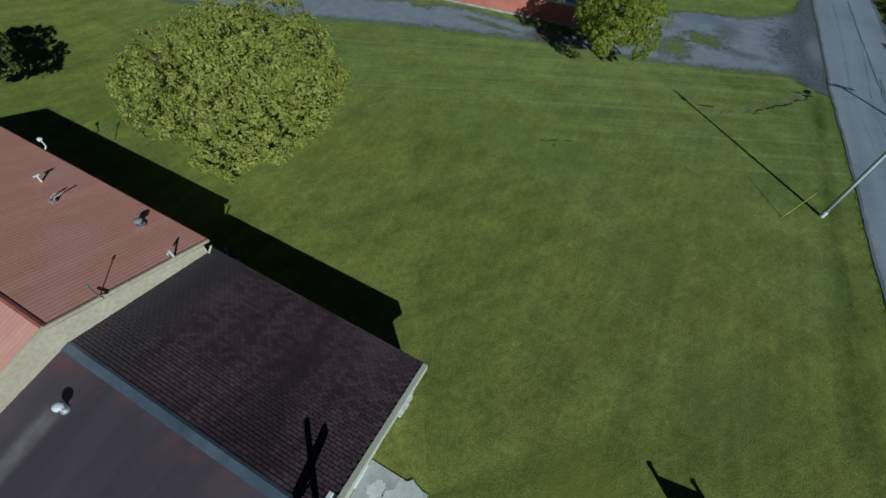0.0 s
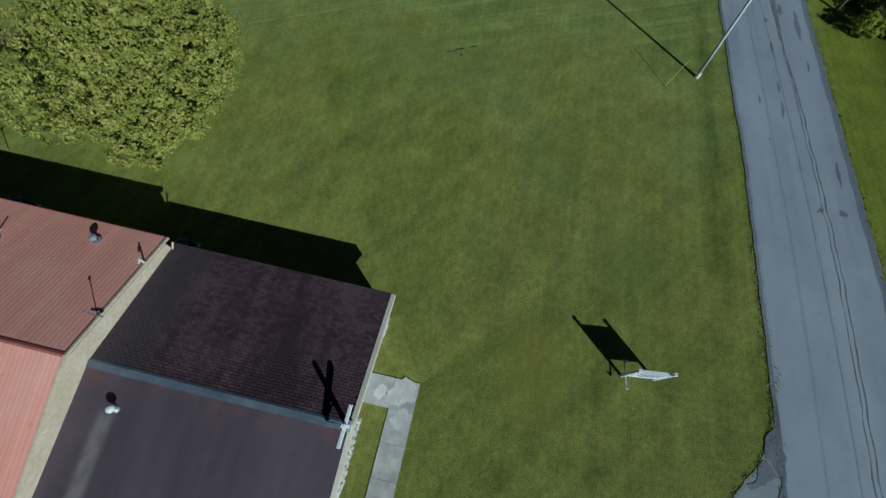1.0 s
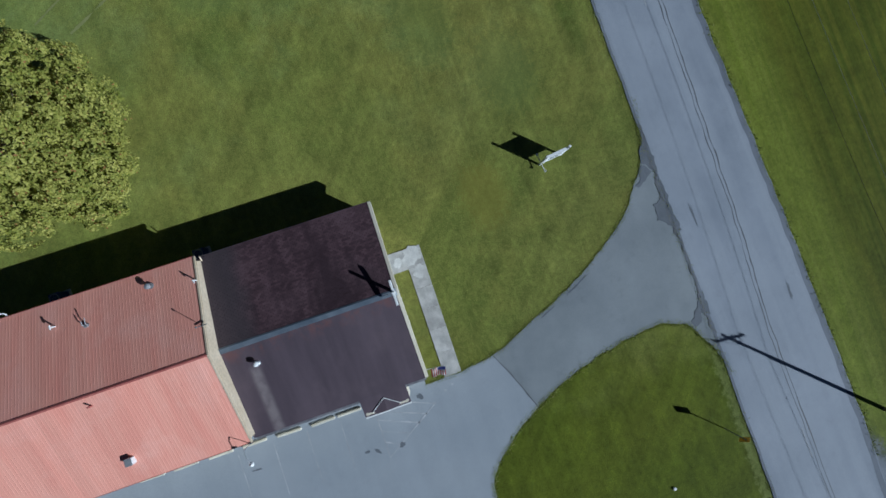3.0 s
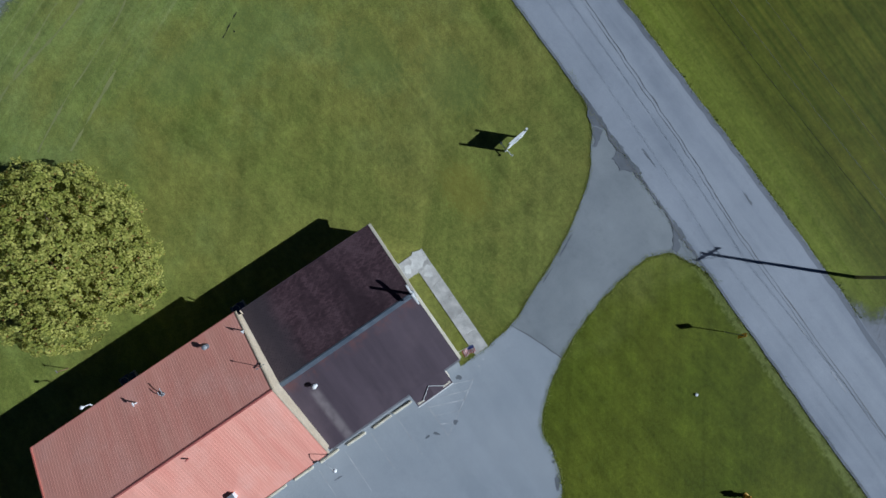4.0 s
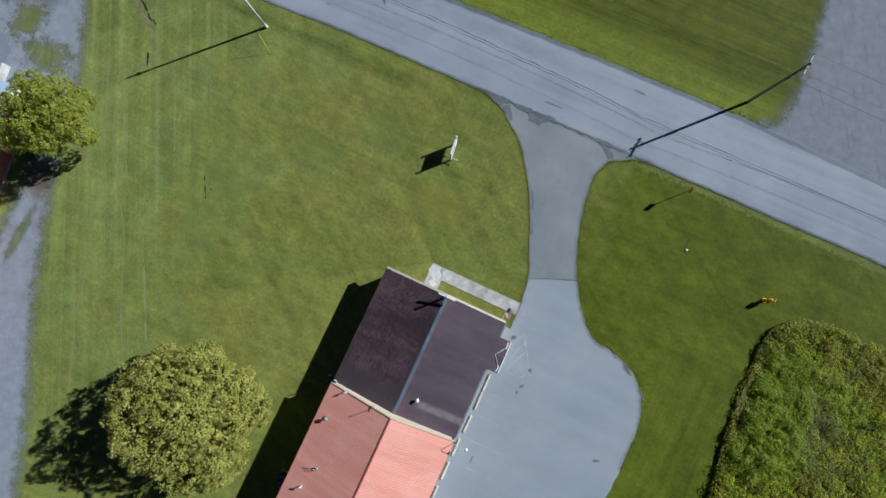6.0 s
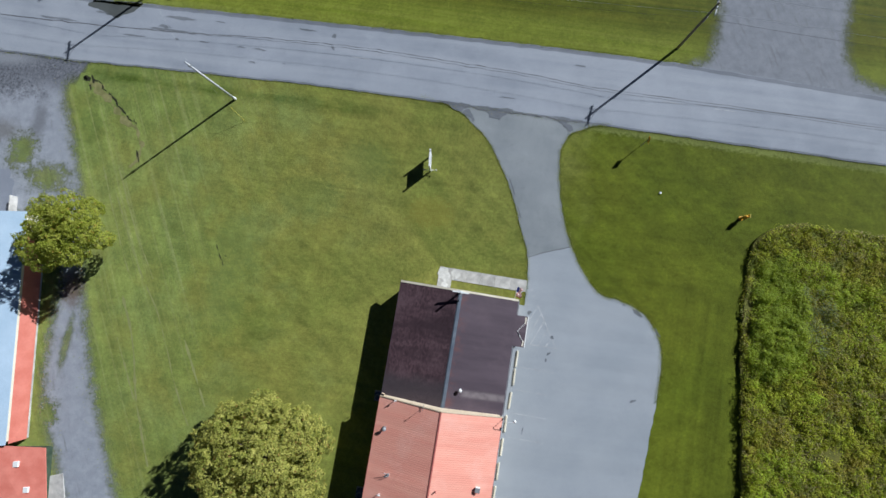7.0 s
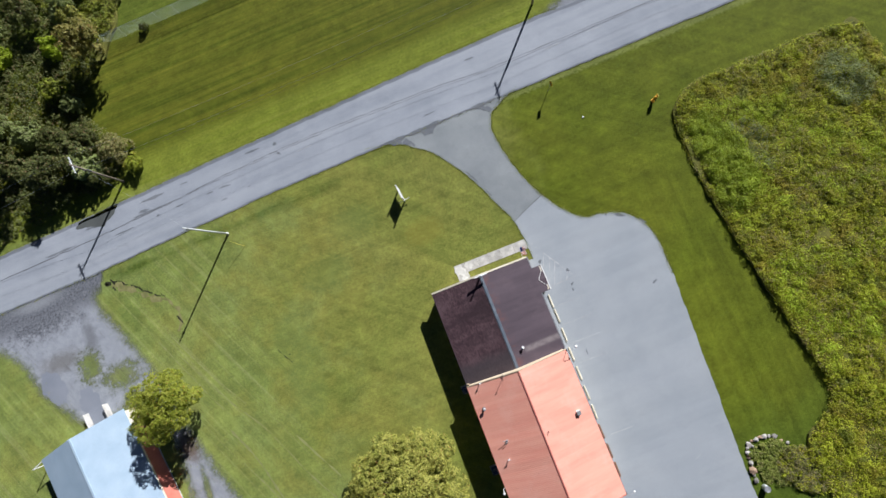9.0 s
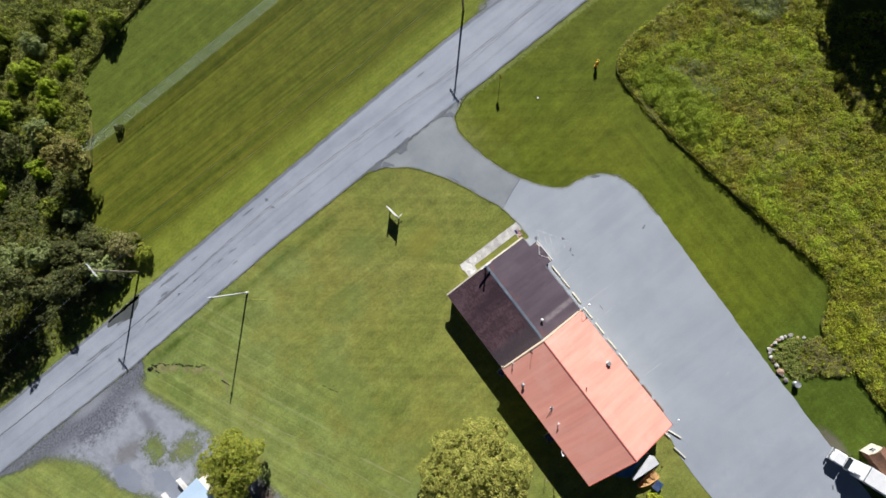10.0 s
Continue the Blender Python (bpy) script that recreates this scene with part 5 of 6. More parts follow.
def cloth(i0, i1, a0, a1):
    """A piece of the hanging flag: i across the stripes, a along them, both 0 to 1."""
    bm = bmesh.new()
    grid = []
    for r in range(3):
        row = []
        for c in range(9):
            u, w = i0 + (i1 - i0) * r / 2, a0 + (a1 - a0) * c / 8
            row.append(bm.verts.new((0.75 * w * 0.75 + 0.05 * math.sin(u * 9), 0.55 + 0.8 * u - 0.1 * w, 0.32 + 0.42 * u - 0.55 * w + 0.05 * math.sin(w * 7 + u * 3))))
        grid.append(row)
    for a, b in zip(grid, grid[1:]):
        for i in range(8):
            bm.faces.new((a[i], a[i + 1], b[i + 1], b[i]))
    bmesh.ops.solidify(bm, geom=bm.faces[:], thickness=0.006)
    return bm


for i in range(13):
    part("stripe", cloth(i / 13, (i + 1) / 13, 0.42 if i > 5 else 0.0, 1.0), FLAGRED if i % 2 == 0 else WHITE, flagpole)
part("canton", cloth(6 / 13, 1.0, 0.0, 0.42), FLAGBLUE, flagpole)


def bumper(m, worn):
    ob = thing("parking_bumper", m, "weathered dark timber parking bumper" if worn else "cream painted concrete parking bumper along the wall", "parking bumper", "parking bumpers")
    bm = boxes(((0, 0, 0.075), (0.2, 1.84, 0.15)), bevel=0.035)
    part("block", bm, BROWNWOOD if worn else BLOCK, ob)
    for y in (-0.65, 0.65):
        part("pin", rods(((0, y, 0.05), (0, y, 0.156), 0.02), seg=8), STEEL, ob)
    return ob


first = bumper(pose(10.36, -9.0, 0.03, 0, 0, 0), False)
for y, turn, dx in ((-11.05, 1, 0), (-13.64, -1, -0.08), (-16.25, 0.5, -0.2), (-18.8, 0, -0.25), (-21.4, 1, -0.3), (-23.9, -0.6, -0.35)):
    copy_thing(first, pose(10.36 + dx, y, 0.03, 0, 0, turn))
dark = bumper(pose(9.85, -26.4, 0.03, 0, 0, 1), True)
for y, turn, dx in ((-28.9, 0, 0), (-31.3, -1, 0)):
    copy_thing(dark, pose(9.85 + dx, y, 0.03, 0, 0, turn))
for x, y, turn in ((9.1, -35.3, 22), (8.1, -37.5, 10), (8.2, -34.4, 8)):
    copy_thing(first, pose(x, y, 0.03, 0, 0, turn))

# ---- lawn things ----
sign = thing("yard_sign", pose(-3.16, 12.08, 0, 0, 0, 7), "white two-post sign board on the lawn", "sign")
for y in (-0.95, 0.95):
    p = part("post", boxes(((0, y, 1.05), (0.15, 0.15, 2.3)), bevel=0.015), WHITE, sign)
    part("post_cap", boxes(((0, y, 2.2), (0.2, 0.2, 0.07)), bevel=0.02), WHITE, p)
board = part("board", boxes(((0, 0, 1.28), (0.16, 1.74, 1.08)), bevel=0.02), WHITE, sign)
for z in (1.84, 0.72):
    part("board_rail", boxes(((0, 0, z), (0.22, 1.76, 0.08))), WHITE, sign)
for z, w in ((1.62, 1.3), (1.4, 1.0), (1.18, 1.2), (0.96, 0.8)):
    part("text_bar", boxes(((0.085, 0, z), (0.012, w, 0.09)), ((-0.085, 0, z), (0.012, w, 0.09))), STEEL, board)
lamp = part("lamp_arm", rods(((-0.75, -0.95, 0.5), (0.75, -0.95, 0.5), 0.035)), WHITE, sign)
for sx in (-1, 1):
    part("lamp_head", lathe([(0.05, 0.0), (0.1, 0.1), (0.11, 0.13)], 12), WHITE, lamp).matrix_world = pose(0.78 * sx, -0.95, 0.5, 0, -35 * sx, 0)

pole = thing("guy_stub_pole", pose(-28.6, 16.45, 0), "pale silvered wooden utility pole by the road", "utility pole")
part("shaft", rods(((0, 0, -0.3), (-0.55, -0.35, 8.6), 0.14, 0.09), seg=14), PALEPOLE, pole, "", True)
part("foot_band", lathe([(0.17, 0.0), (0.17, 0.4), (0.145, 0.42)]), WHITE, pole, "white band at the foot")
part("guy_wire", rods(((-0.5, -0.32, 7.9), (1.8, -2.65, 0.0), 0.005), seg=5), STEEL, pole)
part("guy_guard", rods(((1.8, -2.65, 0.02), (1.15, -1.99, 2.2), 0.024), seg=8), YELLOW, pole, "yellow plastic wire guard")
part("band", boxes(((-0.5, -0.32, 7.9), (0.3, 0.3, 0.14))), STEEL, pole)


def power_pole(m, height, label):
    ob = thing("power_pole", m, label, "utility pole", "power poles")
    part("shaft", rods(((0, 0, -0.3), (0, 0, height), 0.17, 0.11), seg=12), POLEWOOD, ob, "", True)
    arm = part("crossarm", boxes(((0, 0, height - 0.35), (0.12, 2.5, 0.13)), bevel=0.01), PALEPOLE, ob)
    for y in (-1.15, -0.45, 0.45, 1.15):
        part("insulator", lathe([(0.04, 0), (0.06, 0.06), (0.035, 0.1), (0.055, 0.15), (0.02, 0.18)], 10), GALV, arm).location = (0, y, height - 0.29)
    part("brace", rods(((0.07, -0.7, height - 0.4), (0.07, 0, height - 1.0), 0.018), ((0.07, 0.7, height - 0.4), (0.07, 0, height - 1.0), 0.018), seg=6), STEEL, ob)
    part("brace_wire", rods(((0.1, 0, height - 2.2), (0.1, 0, height - 3.0), 0.09), seg=8), STEEL, ob)
    return ob


P1, P2 = (24.4, 31.2, 7.9), (-41.4, 30.1, 8.2)
power_pole(pose(P1[0], P1[1], 0, 0, 0, -6), P1[2], "brown wooden power pole with a pale crossarm across the road")
power_pole(pose(P2[0], P2[1], 0, 0, 0, 8), P2[2], "brown wooden power pole with a pale crossarm above the bushes")


def wire(a, b, sag, r=0.012, mat=None, label="thin pale overhead power line between the poles"):
    bm = bmesh.new()
    a, b = Vector(a), Vector(b)
    pts = [a.lerp(b, i / 20) - Vector((0, 0, sag * 4 * (i / 20) * (1 - i / 20))) for i in range(21)]
    bent(bm, pts, r, 5)
    ob = link_mesh("power_line", bm, mat or GALV)
    return tagged(ob, label, "power line", "power lines")


for y in (-1.15, 1.15):
    wire((P1[0], P1[1] + y, P1[2] - 0.1), (P2[0], P2[1] + y, P2[2] - 0.1), 0.9, 0.009)
    wire((P1[0], P1[1] + y, P1[2] - 0.1), (110.0, 31.5 + y, 9.5), 1.2, 0.009)
    wire((P2[0], P2[1] + y, P2[2] - 0.1), (-130.0, 27.0 + y, 9.5), 1.5, 0.009)
for a, b, sag in ((P1, P2, 1.0), (P1, (110.0, 31.5, 8.4), 1.3), (P2, (-130.0, 27.0, 8.4), 1.6)):
    wire((a[0], a[1] - 0.15, a[2] - 2.3), (b[0], b[1] - 0.15, b[2] - 2.3), sag, 0.011, BLACK, "black sagging telephone cable below the power lines")
wire((-29.1, 16.15, 8.1), (P2[0], P2[1], P2[2] - 1.4), 0.25, 0.006)

warn = thing("road_sign", pose(21.35, 18.15, 0), "orange diamond road sign on a thin steel post", "road sign")
part("post", boxes(((0, 0, 1.05), (0.06, 0.05, 2.3))), STEEL, warn)
part("plate", box(bmesh.new(), (0.05, 0, 2.0), (0.02, 0.66, 0.66), Matrix.Rotation(radians(45), 4, "X"), 0.006), ORANGE, warn)
hyd = thing("fire_hydrant", pose(33.75, 11.2, 0) @ Matrix.Scale(1.3, 4), "orange-yellow fire hydrant in the mown verge", "fire hydrant")
part("barrel", lathe([(0.2, 0.0), (0.2, 0.06), (0.13, 0.08), (0.13, 0.6), (0.18, 0.62), (0.18, 0.67)], 16), ORANGE, hyd)
part("bonnet", lathe([(0.17, 0.67), (0.15, 0.78), (0.09, 0.86), (0.04, 0.88), (0.04, 0.95)], 16), ORANGE, hyd)
for d in ((1, 0), (-1, 0), (0, -1)):
    part("nozzle", rods(((0, 0, 0.48), (0.24 * d[0], 0.24 * d[1], 0.48), 0.075)), BLACK if d[1] else ORANGE, hyd)
part("marker_plate", boxes(((0.24, 0.1, 0.75), (0.05, 0.3, 0.3))), YELLOW, hyd)
cap = thing("cleanout_cap", pose(24.27, 12.75, 0), "small white plastic cleanout cap in the grass", "pipe cap")
part("cap", lathe([(0.13, 0.0), (0.13, 0.09), (0.09, 0.11)], 14), WHITE, cap)
cap2 = thing("lawn_post", pose(-8.3, -30.1, 0), "thin rusty pipe post in the lawn", "post")
part("pipe", rods(((0, 0, -0.1), (0, 0, 1.15), 0.03)), BROWNWOOD, cap2)
part("tap", rods(((-0.12, 0, 1.1), (0.12, 0, 1.1), 0.035)), STEEL, cap2)

# ---- the neighbouring shed ----
shed = thing("metal_shed", pose(-54.9, -2.8, 0, 0, 0, 10.5), "long low shed with pale blue metal roof and salmon lean-to", "shed")
SL, SW = 26.0, 6.6
part("shed_wall", boxes(((-SW + 0.4, -SL / 2, 1.12), (0.2, SL - 0.6, 2.24))), CREAM, shed)
part("shed_wall", boxes(((SW - 0.2, -SL / 2, 1.12), (0.2, SL - 0.6, 2.24))), CREAM, shed, "cream wall showing above the lean-to")
part("shed_gable", gable(-SW + 0.3, SW - 0.3, 0, 2.25, 3.95, -0.35, 0.2), CREAM, shed)
part("shed_gable", gable(-SW + 0.3, SW - 0.3, 0, 2.25, 3.95, -SL + 0.5, 0.2), CREAM, shed)
part("big_door", boxes(((1.8, -0.3, 1.05), (3.0, 0.1, 2.1))), STEEL, shed)
for sx in (-1, 1):
    bm = bmesh.new()
    for i in range(26):
        y0 = -i * SL / 26
        sheet = slab([(sx * SW, y0, 2.35), (0, y0, 4.2), (0, y0 - SL / 26 + 0.001, 4.2), (sx * SW, y0 - SL / 26 + 0.001, 2.35)], 0.06)
        for c in sheet.faces:
            bm.faces.new([bm.verts.new(v.co) for v in c.verts])
        box(bm, (sx * SW / 2, y0 - 0.02, 3.295), (0.05, 0.04, 0.04))
    part("roof_slope", bm, PALEBLUE, shed)
part("roof_ridge", boxes(((0, -SL / 2, 4.215), (0.3, SL, 0.04))), PALEBLUE, shed)
part("lean_to_roof", slab([(SW - 0.1, -2.6, 1.95), (SW + 0.15, -2.6, 0.3), (SW + 0.15, -SL, 0.3), (SW - 0.1, -SL, 1.95)], 0.08), SALMON, shed, "salmon painted lean-to roof")
part("lean_to_wall", boxes(((SW + 0.09, -SL / 2 - 1.3, 0.1), (0.1, SL - 2.7, 0.24))), CONCRETE, shed)
part("rear_roof", slab([(SW - 1.5, -SL - 0.02, 2.3), (SW + 3.2, -SL - 0.8, 1.0), (SW + 4.4, -SL - 12, 1.0), (SW - 1.5, -SL - 12, 2.3)], 0.1), SALMON, shed, "salmon roof of the rear wing")
part("rear_wall", boxes(((SW + 3.0, -SL - 6.5, 0.45), (0.2, 11.0, 0.9)), ((SW + 0.8, -SL - 1.0, 0.45), (4.2, 0.2, 0.9))), GREENWALL, shed)
part("rear_pale_roof", slab([(-SW, -SL - 0.02, 2.35), (SW - 1.5, -SL - 0.02, 2.9), (SW - 1.0, -SL - 12, 2.9), (-SW, -SL - 12, 2.35)], 0.1), PALEBLUE, shed)
for x, y in ((SW + 0.8, -SL - 2.2), (SW + 1.9, -SL - 5.0)):
    part("skylight", boxes(((x, y, 2.3 - (x - SW + 1.5) * 0.24), (0.6, 0.6, 0.2)), bevel=0.03), WHITE, shed)
part("ramp", boxes(((1.2, 1.3, 0.04), (2.85, 2.5, 0.12)), bevel=0.02), SILT, shed)
for x, y0, y1 in ((2.75, 0.05, 2.4), (-0.35, 0.05, 2.6)):
    part("ramp_wall", boxes(((x, (y0 + y1) / 2, 0.45), (0.12, y1 - y0, 0.9)), bevel=0.02), CONCRETE, shed, "pale concrete ramp side wall")
part("porch_rail", rods(((-8.3, -0.5, 2.25), (-SW + 0.1, -0.15, 2.25), 0.06), ((-SW + 0.1, -0.15, 2.25), (-0.2, 0.12, 2.3), 0.07)), WHITE, shed, "white pipe rail along the eave")
part("porch_post", rods(((-8.3, -0.5, 0), (-8.3, -0.5, 2.3), 0.06)), WHITE, shed)
pad = thing("concrete_pad", pose(-39.3, -32.3, 0, 0, 0, 20), "grey concrete pad beside the gravel drive", "concrete pad", "", "structure")
part("slab", box(bmesh.new(), (0, 0, 0.02), (3.0, 3.4, 0.12), None, 0.02), CONCRETE, pad)
for i, (x, y, rx, ry, a) in enumerate(((-59.7, 4.9, 1.6, 2.6, 0.45), (-55.0, 1.2, 1.4, 2.2, 0.2))):
    tagged(link_mesh("gravel_patch", blot(x, y, rx, ry, 0.02 + 0.001 * i, i + 131.5, 0.3, a), SILT), "pale smooth silt patch in the gravel drive", "gravel", "gravel patches", "structure")

# ---- trees ----
tree("maple_tree", pose(-15.0, -23.3, 0), (6.8, 5.7, 5.2), (0, 0, 3.1), 6.8, 0.34, 64, 1200, 90, 0.17, 11, LEAF, "broad yellow-green maple tree standing on the lawn", -0.45, 0.6)
tree("maple_tree", pose(-41.7, -3.0, 0), (4.5, 4.3, 3.9), (0, 0, 4.2), 6.4, 0.2, 30, 500, 80, 0.16, 23, LEAF_B, "bright green small maple tree beside the shed", -0.4, 0.5)
tree("shade_tree", pose(-5.4, -40.6, 0), (3.8, 3.7, 3.3), (0, 0, 4.0), 6.6, 0.22, 22, 300, 60, 0.2, 27, LEAF_W, "dark green shade tree on the lawn behind the church")

wood_label = "dense dark green woodland tree"
kinds = [tree("woodland_tree", pose(-50.5, 34.5, 0), (3.0, 2.9, 2.6), (0, 0, 2.9), 5.0, 0.2, 16, 230, 34, 0.26, 41, LEAF_W, wood_label, -0.3, 0.5),
         tree("woodland_tree", pose(-46, 35.5, 0), (2.6, 2.8, 2.3), (0, 0, 2.6), 4.6, 0.15, 15, 210, 34, 0.24, 42, LEAF_W, wood_label, -0.3, 0.46),
         tree("woodland_tree", pose(-67, 41, 0), (3.9, 3.7, 3.4), (0, 0, 4.8), 7.4, 0.24, 20, 300, 36, 0.3, 43, LEAF_W, wood_label, -0.3, 0.6),
         tree("woodland_tree", pose(-38.4, 50.9, 0), (3.0, 3.2, 2.8), (0, 0, 4.0), 6.2, 0.18, 18, 260, 36, 0.25, 44, LEAF_Y, "yellowing woodland tree at the end of the fence", -0.3, 0.5)]
WOOD = [(-105, 28.0), (-76, 28.7), (-63, 30.2), (-53, 31.0), (-44.5, 33.4), (-44.0, 38.5), (-48.0, 43.5), (-42.0, 50.0), (-38.0, 56.0), (-40.0, 69.0), (-47.0, 90.0), (-105, 90)]
rng = random.Random(19)
for i in range(12):
    for j in range(11):
        x, y = -98 + i * 4.9 + rng.uniform(-1.7, 1.7), 30 + j * 4.9 + rng.uniform(-1.7, 1.7)
        if inside(np.array([(x, y)]), WOOD)[0] and rng.random() < (0.62 if x < -64 else 0.28) and min((x - o.location.x) ** 2 + (y - o.location.y) ** 2 for o in kinds) > 9:
            s = rng.uniform(0.6, 1.1) * (0.62 if y < 37 else 1.0)
            src = kinds[rng.choice((0, 0, 1, 1, 2, 3))]
            copy_thing(src, pose(x, y, 0, 0, 0, rng.uniform(0, 360)) @ Matrix.Scale(s, 4))
bush("roadside_bush", pose(-40.6, 34.6, 0), (2.6, 2.4, 1.6), 170, 36, 0.17, 51, SCRUB, "grey-brown and green bush round the power pole")
bush("roadside_bush", pose(-38.6, 31.8, 0), (1.6, 1.5, 1.1), 90, 36, 0.16, 52, LEAF_B, "yellow-flowered bush by the road verge")
bush("roadside_bush", pose(-44.2, 32.2, 0), (2.4, 2.0, 1.4), 130, 34, 0.2, 53, LEAF_W, "low dark bush at the wood's edge")
bush("fence_bush", pose(-41.6, 58.6, 0), (2.4, 2.2, 1.7), 130, 36, 0.2, 54, LEAF, "yellow-green bush in the brush behind the fence")
bush("fence_bush", pose(-31.2, 52.2, 0), (0.8, 0.7, 0.6), 46, 30, 0.16, 55, LEAF_W, "small dark bush growing in the fence")
for x, y, s, seed in ((68.0, 39.5, 1.35, 1), (73.0, 43.0, 1.4, 2)):
    copy_thing(kinds[2], pose(x, y, 0, 0, 0, seed * 77) @ Matrix.Scale(s, 4))
for x, y, s, seed in ((73.5, 0.5, 1.6, 4), (77.5, 7.0, 1.6, 5), (82.0, 13.0, 1.6, 6), (87.0, 19.5, 1.6, 7)):
    copy_thing(kinds[2], pose(x, y, 0, 0, 0, seed * 77) @ Matrix.Scale(s, 4))

# brush between the wood and the lawn behind the fence
mounds = [bush("thicket_bush", pose(-47.0, 47.5, 0), (2.2, 2.0, 1.6), 150, 60, 0.19, 56, THICKET, "rank yellow-green bush in the brush"),
          bush("thicket_bush", pose(-38.5, 62.5, 0), (1.8, 2.2, 1.4), 140, 60, 0.18, 59, CLUMP, "bright yellow-green bush in the brush"),
          bush("thicket_bush", pose(-52.5, 42.0, 0), (2.4, 2.3, 1.9), 150, 60, 0.2, 63, WILLOW, "grey-green bush in the brush"),
          bush("thicket_bush", pose(-56.0, 37.5, 0), (2.3, 2.1, 1.7), 150, 60, 0.2, 64, LEAF_W, "dark green bush at the edge of the wood")]
rng = random.Random(77)
spots = [o.location.xy for o in mounds]
for i in range(400):
    x, y = rng.uniform(-78, -16), rng.uniform(33, 84)
    edge = x < -43.5 and y > 33 + (-45 - x) * 0.02 if y < 50 else x < -38 + (y - 56) * 0.9 if y < 68 else x < -20
    if len(spots) < 62 and edge and min((x - a[0]) ** 2 + (y - a[1]) ** 2 for a in spots) > 7.5:
        spots.append((x, y))
        copy_thing(mounds[rng.choice((0, 0, 1, 1, 2) if y > 46 else (3, 3, 3, 2))], pose(x, y, 0, 0, 0, rng.uniform(0, 360)) @ Matrix.Scale(rng.uniform(0.6, 1.15), 4))
BRUSH = [(-63, 95), (-46, 63), (-40, 50.5), (-36.0, 54.5), (-33.2, 59.5), (-31.0, 65.0), (-18.5, 68.0), (-6.0, 71.0), (10.0, 77.0), (10, 100), (-63, 100)]
tagged(weeds("brush", BRUSH, 9000, 20, 1.3, 0.2, 71, THICKET), "rank yellow-green brush at the edge of the lawn", "brush", "", "stuff")
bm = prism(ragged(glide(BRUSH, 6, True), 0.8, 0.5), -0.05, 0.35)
tagged(link_mesh("brush_floor", bm, UNDER), "dark filler floor under the brush, coloured as shaded growth", "brush", "", "stuff")
UNDERWOOD = [(-105, 27.0), (-73, 27.6), (-58, 28.6), (-45, 30.4), (-40, 32.8), (-41.5, 38.5), (-45.2, 43.5), (-40, 50), (-46, 63), (-105, 94)]
tagged(weeds("undergrowth", UNDERWOOD, 10000, 20, 1.1, 0.22, 72, LEAF_W), "dark green undergrowth along the wood", "undergrowth", "", "stuff")

# ---- overgrown field ----
FIELD = [(62.8, 10.2), (60, 11.3), (53, 11.5), (45, 11.5), (39.8, 11.4), (36.8, 10.2), (35.2, 7.8), (34.8, 2.4), (35.0, -2.9), (35.5, -10.0), (36.3, -17.0), (37.1, -24.0), (37.9, -28.5), (37.6, -31.5),
         (36.2, -33.4), (33.6, -34.6), (31.6, -37.5), (32.4, -41.1), (32.0, -44.5), (31.8, -48.5), (33.5, -70), (95, -70), (95, -26), (72, -12), (63.8, -4)]
field_line = ragged(glide(FIELD, 5, True), 0.35, 0.6)
# raised filler sheet, coloured like the shaded bottom of the weeds
tagged(link_mesh("field_floor", prism(field_line, -0.05, 0.28), UNDER), "dark filler floor under the field weeds, coloured as shaded growth", "field", "", "stuff")
near_field = [p for p in FIELD if p[0] < 60.5 and p[1] > -60] + [(40, -56), (64, -56), (63.8, -4.0), (62.8, 10.2)]
tagged(weeds("field_weeds", near_field, 22000, 23, 0.9, 0.14, 81, WEED), "waist-high yellow-green weeds of an overgrown field", "weeds", "", "stuff")
tagged(weeds("field_weeds", near_field, 5000, 18, 0.85, 0.13, 82, DRYWEED, None, 6.6), "drifts of dry tan weeds in the overgrown field", "weeds", "", "stuff")
tagged(weeds("field_weeds", [(64, -4.5), (64, -56), (95, -70), (95, -26), (72, -12)], 2500, 14, 1.1, 0.4, 83, WEED), "waist-high yellow-green weeds of an overgrown field", "weeds", "", "stuff")
tagged(weeds("field_clumps", [(50, 10.6), (37.4, 8.6), (36.2, 2.0), (36.6, -14), (39.5, -34), (54, -34), (62, -10), (54, 2)], 900, 70, 1.05, 0.125, 86, CLUMP, None, 2.3, (0.4, 0.9)), "lush bright green clumps in the overgrown field", "weeds", "", "stuff")
WILLOWS = [(54.2, 6.2), (56.0, 8.2), (58.8, 8.0), (60.4, 5.2), (60.2, 2.2), (57.6, 0.2), (55.2, 1.4), (54.4, 3.6)]
LUSH = [(35.9, 6.0), (38.8, 7.2), (40.6, 4.6), (41.6, 1.0), (41.2, -3.2), (39.6, -6.0), (36.8, -7.2), (35.8, -4.0), (36.4, -1.0), (35.8, 2.0)]
tagged(weeds("field_clumps", ragged(LUSH, 0.6, 0.5), 420, 80, 1.25, 0.13, 87, CLUMP, None, None, (0.35, 0.8)), "bank of lush green weeds at the edge of the overgrown field", "weeds", "", "stuff")
tagged(weeds("field_weeds", ragged([(40.6, 4.0), (43.6, 3.8), (44.6, 0.5), (43.4, -3.5), (41.4, -2.8), (40.9, 0.6)], 0.6, 0.5), 90, 40, 1.1, 0.12, 88, WILLOW, None, None, (0.3, 0.7)), "grey-green weeds among the field growth", "weeds", "", "stuff")
tagged(weeds("field_bush", ragged(WILLOWS, 0.8, 0.7), 230, 44, 1.2, 0.12, 57, WILLOW, None, None, (0.3, 0.75)), "grey-green willow thicket in the overgrown field", "bush", "", "stuff")
SHRUBS = [(29.8, -35.6), (28.2, -36.6), (28.0, -38.6), (29.4, -40.6), (31.4, -41.8), (34.4, -41.0), (34.9, -38.4), (32.6, -36.6)]
